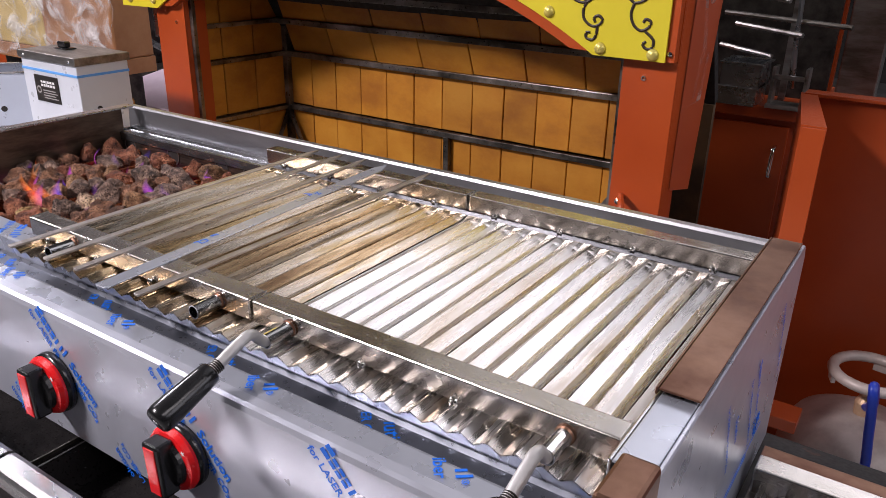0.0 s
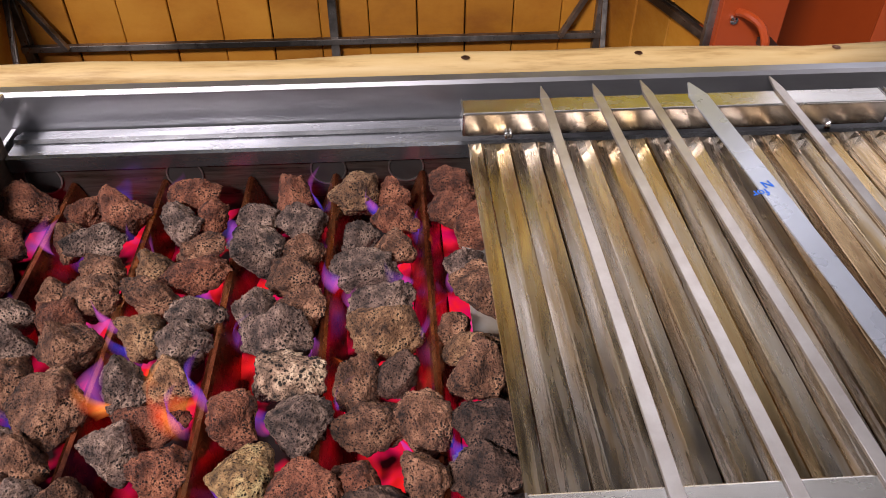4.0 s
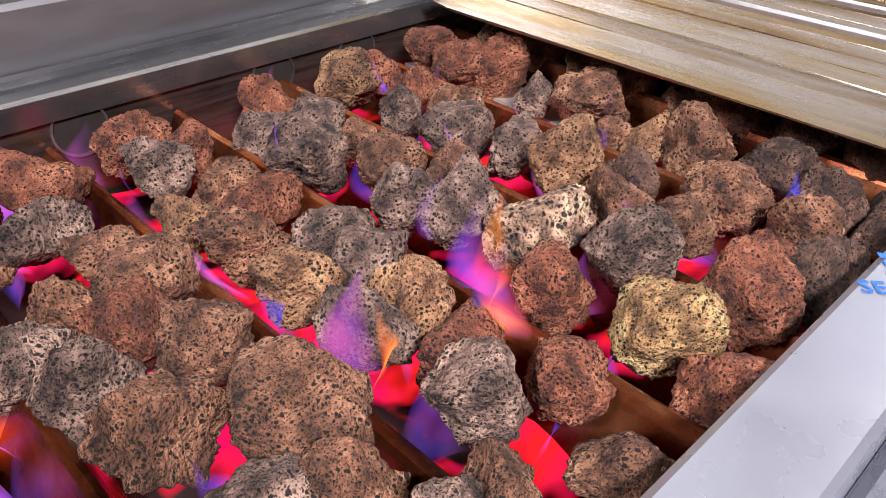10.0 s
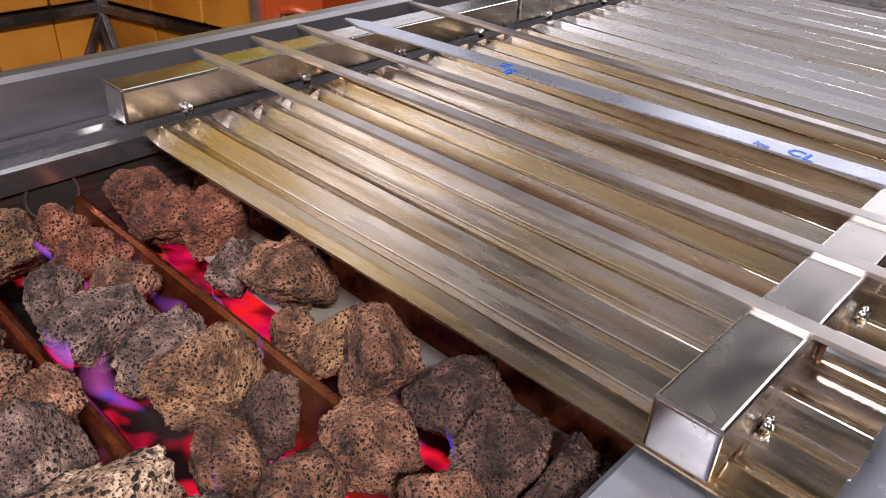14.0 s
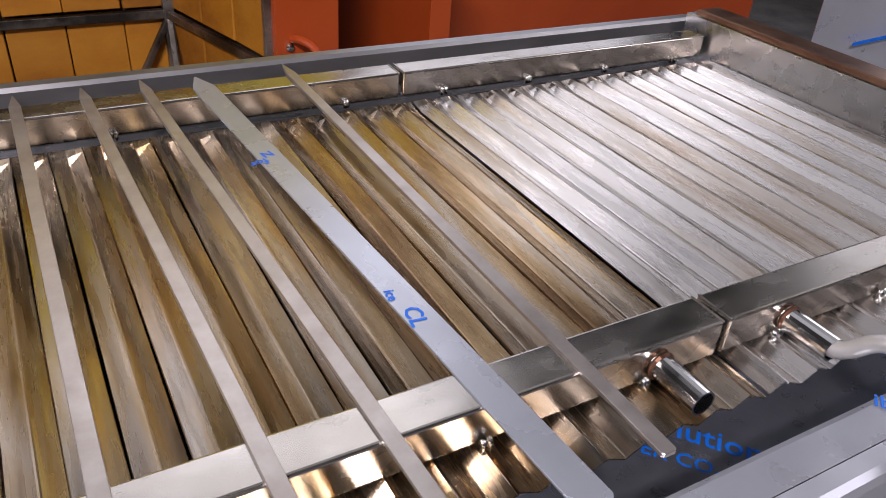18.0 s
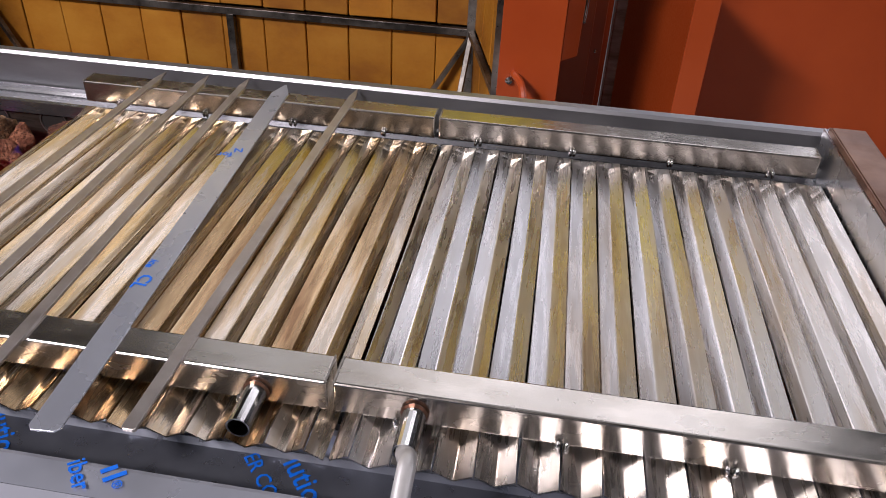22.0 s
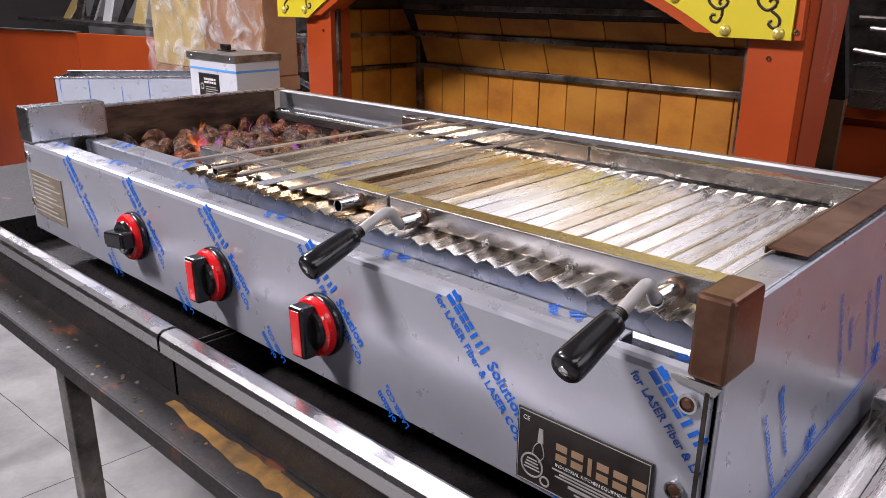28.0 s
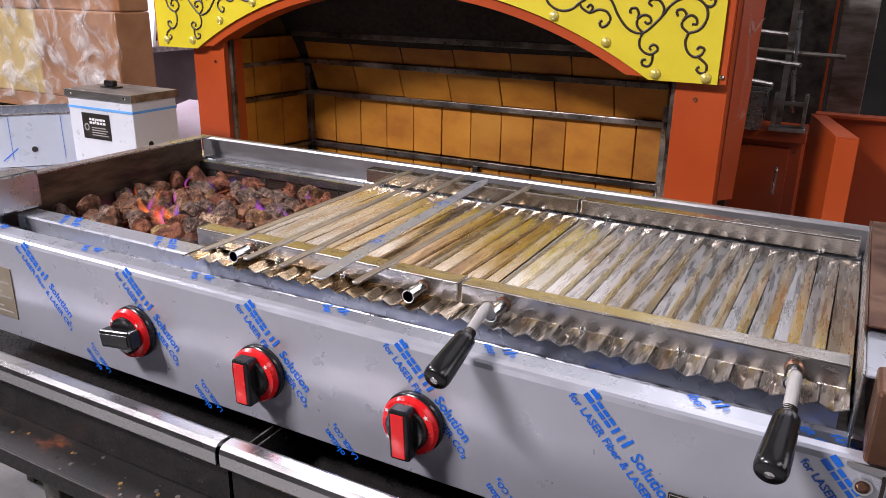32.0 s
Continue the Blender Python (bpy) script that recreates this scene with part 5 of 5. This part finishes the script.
part("side_flange", slab([(0.126, 0.9, 1.0), (0.15, 0.93, 1.0), (0.16, 0.95, 1.42), (0.127, 0.91, 1.42)], (0.001, 0.002, 0)), ORANGE, oven, "orange side flange of the post")
for k, pts in enumerate(([(0.128, 1.15), (0.146, 1.165), (0.152, 1.25)], [(0.135, 1.38), (0.148, 1.33), (0.158, 1.355)], [(0.14, 1.17), (0.145, 1.26), (0.139, 1.36)])):
    bm = bmesh.new()
    cr = [(Vector((x, 0.893 + (x - 0.126) * 1.3, z)), 0.004 + 0.003 * ((k + j) % 2)) for j, (x, z) in enumerate(pts)]
    vs = [(bm.verts.new(c), bm.verts.new(c + Vector((w, -0.001, 0.5 * w)))) for c, w in cr]
    for (a, c), (e, g) in zip(vs, vs[1:]):
        bm.faces.new((a, c, g, e))
    part("plastic_wrap", bm, CLEAR, oven, "torn clear plastic wrap")
pillar = thing("pillar", "dark grey steel pillar behind the orange frame", "pillar", (0.31, 1.6, 0))
part("shaft", boxes((0.265, 0.355, 1.75, 1.83, 0, 3.2), bevel=0.003), WORN, pillar)
part("orange_strip", boxes((0.232, 0.256, 1.74, 1.76, 0, 1.9)), ORANGE, pillar)

# ---- orange steel frame at the right ----
fr = thing("orange_counter", "open orange steel counter frame with scraped top edges", "counter", (0.8, 1.1, 0.0))
part("side_plate", slab([(0.253, 1.317, 0.0), (0.322, 0.94, 0.0), (0.322, 0.94, 1.141), (0.253, 1.317, 1.13)], (0.006, 0.001, 0), 0.001), ORANGE, fr)
part("front_flange", boxes((0.321, 0.361, 0.935, 0.94, 0.0, 1.143), bevel=0.001), ORANGE, fr)
part("top_lip", slab([(0.253, 1.317, 1.1305), (0.321, 0.936, 1.1435), (0.361, 0.936, 1.1435), (0.285, 1.317, 1.1305)], (0, 0, 0.003)), ORANGE, fr, "scraped orange top edge")
part("back_plate", boxes((0.262, 1.6, 1.32, 1.328, 0.0, 1.13)), ORANGE, fr)
part("back_lip", boxes((0.262, 1.6, 1.3, 1.345, 1.13, 1.137), bevel=0.001), ORANGE, fr)
part("foot_bar", boxes((0.35, 0.42, 0.9, 0.96, 0.58, 0.605), bevel=0.001), ORANGE, fr)
part("shelf_plate", boxes((0.36, 1.6, 0.95, 1.318, 0.272, 0.284)), WORN, fr)

# ---- gas cylinder on that frame's shelf ----
gas = thing("gas_cylinder", "grey dented gas cylinder with a ring collar and blue hose", "gas cylinder", (0.515, 1.1, 0.285))
m = Matrix.Translation((0.515, 1.1, 0.285))
part("body", lathe([(0.09, 0), (0.13, 0.01), (0.142, 0.03), (0.145, 0.08), (0.145, 0.16), (0.14, 0.2), (0.12, 0.235), (0.08, 0.258), (0.03, 0.268), (0.0001, 0.269)], m, 48), CYL, gas, smooth=True)
part("collar_ring", tube([(0.515 + 0.07 * math.cos(a / 16 * math.pi), 1.1 + 0.07 * math.sin(a / 16 * math.pi), 0.645) for a in range(33)], 0.011, 10, False), CYL, gas, "welded ring handle", True)
for a in (200, 320, 80):
    c, s = math.cos(radians(a)), math.sin(radians(a))
    part("collar_stay", boxes((-0.014, 0.014, -0.004, 0.004, 0.62, 0.645), bevel=0.001, m=Matrix.Translation((0.515 + 0.07 * c, 1.1 + 0.07 * s, 0)) @ pose(0, 0, 0, 0, 0, a + 90)), CYL, gas)
part("valve", lathe([(0.016, 0), (0.018, 0.03), (0.01, 0.045), (0.012, 0.06), (0.0001, 0.062)], Matrix.Translation((0.515, 1.1, 0.55)), 16), BRASS, gas)
part("hose", tube(curve_points([(0.52, 1.08, 0.58), (0.53, 1.03, 0.62), (0.524, 0.950, 0.698), (0.535, 0.950, 0.606), (0.542, 0.950, 0.488), (0.5, 0.99, 0.3)], 6), 0.009, 10), HOSE, gas, "blue rubber hose", True)

# ---- left of the oven: box, trough, wrapped pallet and the hall beyond ----
bench = thing("side_bench", "plain steel bench under the control box", "bench", (-1.8, 0.75, 0))
part("bench_top", boxes((-1.93, -1.1, 0.3, 0.9, 0.881, 0.911), bevel=0.002), STEEL, bench)
for x in (-1.9, -1.15):
    part("leg", boxes((x - 0.02, x + 0.02, 0.32, 0.36, 0, 0.881)), WORN, bench)
    part("leg", boxes((x - 0.02, x + 0.02, 0.84, 0.88, 0, 0.881)), WORN, bench)
cb = thing("control_box", "white steel box with black lid, black knob and maker's plate", "box", (-1.27, 0.6, 0.931))
part("body", boxes((-1.38, -1.152, 0.546, 0.68, 0.931, 1.153), bevel=0.0015), WHITEFILM, cb, "white film-covered sheet body")
part("lid", boxes((-1.385, -1.147, 0.541, 0.685, 1.1535, 1.172), bevel=0.0015), WORN, cb, "dark lid with worn top")
part("knob_base", boxes((-1.325, -1.275, 0.6, 0.63, 1.1725, 1.1755), bevel=0.001), BLACK, cb)
part("knob", boxes((-1.318, -1.288, 0.606, 0.624, 1.1758, 1.19), bevel=0.003), BLACK, cb)
pl = part("box_plate", boxes((-1.333, -1.235, 0.5435, 0.5455, 1.055, 1.118), bevel=0.0004), PLATE, cb, "small black maker's plate")
brand([(0.008, 1), (0.008, 1), (0.003, 1), (0.008, 1), (0.009, 1), (0.009, 1)], 0.014, 0.0024, WHITE, pl, Matrix.Translation((-1.306, 0.5432, 1.092)) @ pose(0, 0, 0, 90))
for k in range(4):
    part("plate_line", boxes((-1.3, -1.242 - 0.008 * (k % 2), 0.5428, 0.5434, 1.064 + 0.006 * k, 1.0662 + 0.006 * k)), GREYPRINT, pl)
part("plate_emblem", pipe((-1.318, 0.5432, 1.083), (-1.318, 0.5436, 1.083), 0.009, 0.003), GREYPRINT, pl)
for z in (1.127, 0.985):
    part("film_stripe", boxes((-1.381, -1.151, 0.5445, 0.5458, z, z + 0.0055), (-1.1518, -1.1505, 0.545, 0.681, z, z + 0.0055)), SKYBLUE, cb, "light blue film stripe")
for x in (-1.36, -1.17):
    part("rivet", lathe([(0.004, 0), (0.003, 0.002), (0.0001, 0.0025)], Matrix.Translation((x, 0.541, 1.162)) @ pose(0, 0, 0, 90), 10), CHROME, cb)
# flat near-black disc for the shaded inside of the cable hole
part("cable_hole", lathe([(0.007, 0), (0.007, 0.001), (0.0001, 0.001)], Matrix.Translation((-1.1515, 0.59, 1.05)) @ pose(0, 0, 0, 0, 90), 12), NEARBLACK, cb)
cb.location.z -= 0.019
tr = thing("steel_trough", "film-covered steel trough with round holes and blue lines", "trough", (-1.7, 0.56, 0.912))
TM = Matrix.Translation((-1.858, 0.366, 0.912)) @ Matrix.Rotation(math.atan2(0.758, 0.652), 4, "Z")
part("front_plate", boxes((0, 0.44, 0, 0.003, 0, 0.142), m=TM), BLUEFILM, tr)
part("back_plate", boxes((0, 0.44, 0.117, 0.12, 0, 0.15), m=TM), STEEL, tr)
part("end_plate", boxes((-0.003, 0, 0, 0.12, 0, 0.146), m=TM), BLACKSTEEL, tr, "dark end plate")
part("trough_floor", boxes((0, 0.44, 0.004, 0.116, 0, 0.004), m=TM), WORN, tr)
part("rim", boxes((-0.003, 0.44, -0.003, 0.008, 0.1425, 0.146), bevel=0.0008, m=TM), STEEL, tr)
part("rim", boxes((-0.003, 0.44, 0.112, 0.123, 0.1505, 0.154), bevel=0.0008, m=TM), STEEL, tr)
# trough holes as discs, coloured like the shade within
for k in range(4):
    part("hole", lathe([(0.008, 0), (0.008, 0.001), (0.0001, 0.001)], TM @ Matrix.Translation((0.026 + 0.1 * k, -0.0004, 0.047)) @ pose(0, 0, 0, 90), 16), NEARBLACK, tr)
for x0, z0, z1 in ((0.012, 0.1, 0.14), (0.095, 0.02, 0.14), (0.19, 0.06, 0.115), (0.27, 0.02, 0.14), (0.4, 0.02, 0.14)):
    part("film_line", boxes((x0, x0 + 0.001, -0.0012, -0.0002, z0, z1), m=TM), BLUE, tr)
for k in range(3):
    part("film_stripe", boxes((-0.026, 0.026, -0.0012, -0.0002, -0.0014, 0.0014), m=TM @ Matrix.Translation((0.045 + 0.11 * k, 0, 0.035)) @ pose(0, 0, 0, 0, -40, 0)), BLUE, tr)
pal = thing("wrapped_pallet", "stacked cartons wrapped in clear crinkled stretch film on a pallet", "pallet", (-2.5, 1.5, 0))
part("pallet_base", boxes((-2.88, -1.98, 1.2, 1.36, 0.93, 0.984)), CARTON, pal)
for x in (-2.8, -2.1):
    part("stand_leg", boxes((x - 0.04, x + 0.04, 1.25, 1.35, 0.0, 0.929)), BLACKSTEEL, pal)
rng = random.Random(8)
for z0, z1 in ((0.985, 1.3), (1.301, 1.62)):
    for x0, x1 in ((-2.87, -2.43), (-2.425, -1.985)):
        d = rng.uniform(0, 0.03)
        part("carton", boxes((x0, x1, 1.2 + d, 1.36, z0, z1), bevel=0.006), CARTON if rng.random() < 0.75 else BOARD, pal)
# crease ribbons carry the same painted white glint streaks
for k in range(70):
    bm = bmesh.new()
    x0, z0 = rng.uniform(-2.85, -2.05), rng.uniform(0.95, 1.45)
    dx, dz = rng.uniform(0.1, 0.35) * rng.choice((-1, 1)), rng.uniform(0.15, 0.5)
    w = rng.uniform(0.003, 0.02)
    vs = []
    for j in range(8):
        u = j / 7
        x = min(max(x0 + dx * u, -2.89), -1.97)
        z = min(z0 + dz * u, 1.6)
        y = 1.19 - 0.02 * noise.noise(Vector((x * 9, z * 9, k)))
        vs.append((bm.verts.new((x, y, z)), bm.verts.new((x + w * dz, y - 0.012 * noise.noise(Vector((x * 30, z * 30, k))), z - w * dx + 0.006))))
    for (a, c), (e, f2) in zip(vs, vs[1:]):
        bm.faces.new((a, e, f2, c))
    part("film_crease", bm, CLEAR, pal, smooth=True)
bm = bmesh.new()
g = [[bm.verts.new((-2.9 + 0.93 * i / 24, 1.185 + 0.018 * noise.noise(Vector((i * 0.5, j * 0.5, 0))) + 0.01 * noise.noise(Vector((i * 1.3, j * 1.3, 4))), 0.94 + 0.7 * j / 20)) for j in range(21)] for i in range(25)]
for i in range(24):
    for j in range(20):
        bm.faces.new((g[i][j], g[i + 1][j], g[i + 1][j + 1], g[i][j + 1]))
part("stretch_film", bm, CLEAR, pal, "crinkled clear stretch film", True)
scr = thing("orange_screen", "large orange painted steel screen of two panels", "screen", (-4.2, 1.2, 0))
part("panel", slab([(-6.6, 1.1, 0), (-3.835, 1.25, 0), (-3.835, 1.25, 1.078), (-6.6, 1.1, 1.04)], (0, 0.02, 0), 0.001), ORANGE, scr)
part("panel", slab([(-3.83, 1.25, 0), (-2.95, 1.37, 0), (-2.95, 1.37, 1.084), (-3.83, 1.25, 1.078)], (0, 0.02, 0), 0.001), ORANGE, scr)
part("top_edge", slab([(-6.6, 1.09, 1.0405), (-3.84, 1.24, 1.0785), (-3.84, 1.28, 1.0785), (-6.6, 1.13, 1.0405)], (0, 0, 0.008), 0.001), WORN, scr, "scraped bare top edge")
part("plinth", slab([(-6.5, 0.93, 0), (-4.1, 1.03, 0), (-4.1, 1.21, 0), (-6.5, 1.08, 0)], (0, 0, 0.055), 0.004), ORANGE, scr, "orange foot ledge")
for k, (x, y) in enumerate(((-4.16, 0.77), (-3.98, 0.78), (-3.9, 0.83))):
    p = thing("pipe_offcut", "short white plastic pipe offcut lying on the floor", "pipe", (x, y, 0), "pipe offcuts on the floor")
    part("tube", pipe((x - 0.05, y + 0.02 * k, 0.021), (x + 0.05, y + 0.03 - 0.02 * k, 0.021), 0.02, 0.004), WHITE, p)
shelf = thing("storage_shelf", "cluttered storage shelf with boards and parts leaning on it", "shelf", (-5, 2.8, 0))
part("board", boxes((-8, -3.4, 2.4, 3.1, 1.0, 1.03)), WORN, shelf)
for k in range(14):
    x = -7.4 + 0.29 * k
    h = 0.2 + 0.35 * rng.random()
    part("leaning_board", slab([(x, 2.6, 1.031), (x + rng.uniform(0.08, 0.24), 2.6, 1.031), (x + rng.uniform(0.08, 0.2), 2.75, 1.031 + h), (x - 0.02, 2.75, 1.031 + h)], (0, 0.02, 0)), (BOARD, WORN, STEEL, WHITE, BLACKSTEEL)[k % 5], shelf)
part("wall_panel", boxes((-8.5, -2.9, 3.3, 3.36, 0, 3.4)), PALEWALL, shelf)
mach = thing("black_machine", "black workshop machine with pipes against a pale wall", "machine", (-3.30, 2.6, 0))
part("base", boxes((-4.00, -3.10, 2.5, 3.0, 0, 0.62), bevel=0.01), BLACKSTEEL, mach)
part("column", boxes((-3.86, -3.72, 2.6, 2.8, 0.62, 1.5), bevel=0.01), BLACKSTEEL, mach)
part("head", boxes((-3.95, -3.50, 2.5, 2.75, 1.05, 1.22), bevel=0.02), BLACKSTEEL, mach)
part("spindle", tube([(-3.60, 2.6, 0.8), (-3.60, 2.6, 1.05)], 0.04, 12), STEEL, mach)
part("arm", tube([(-3.70, 2.55, 0.78), (-3.30, 2.5, 0.7)], 0.02, 8), STEEL, mach)
part("cable", tube(curve_points([(-3.90, 2.48, 1.2), (-3.75, 2.45, 1.0), (-3.80, 2.45, 0.85), (-3.60, 2.45, 0.75)]), 0.012, 8), BLACK, mach)
part("pale_screen", boxes((-4.30, -2.80, 3.1, 3.14, 0, 2.2)), PINK, mach, "pale pinkish panel behind the machine")
cloth = thing("purple_sheet", "pale lilac metal sheet lying beside the oven", "sheet", (-1.9, 1.6, 0.6))
part("sheet_plate", slab([(-2.5, 1.4, 0.76), (-1.3, 1.45, 0.76), (-1.35, 2.0, 0.86), (-2.5, 2.0, 0.86)], (0, 0, 0.006)), PINK, cloth)
part("support", boxes((-2.4, -1.4, 1.5, 1.9, 0, 0.755)), BRONZE, cloth)
lean = thing("film_sheet", "steel sheet under printed film leaning beside the counter", "metal sheet", (1.4, 0.8, 0.0))
sheet_plate = part("plate", slab([(1.3, 0.87, 0.0), (1.95, 0.47, 0.0), (1.95, 0.5, 1.2), (1.3, 0.9, 1.2)], (0.002, 0.003, 0)), FILM, lean)
for k in range(4):
    part("film_stripe", slab([(1.36 + 0.1 * k, 0.83 - 0.061 * k, 0.86 + 0.04 * k), (1.46 + 0.1 * k, 0.768 - 0.061 * k, 0.9 + 0.04 * k), (1.46 + 0.1 * k, 0.768 - 0.061 * k, 0.908 + 0.04 * k), (1.36 + 0.1 * k, 0.83 - 0.061 * k, 0.868 + 0.04 * k)], (-0.001, -0.0016, 0)), BLUE, sheet_plate)
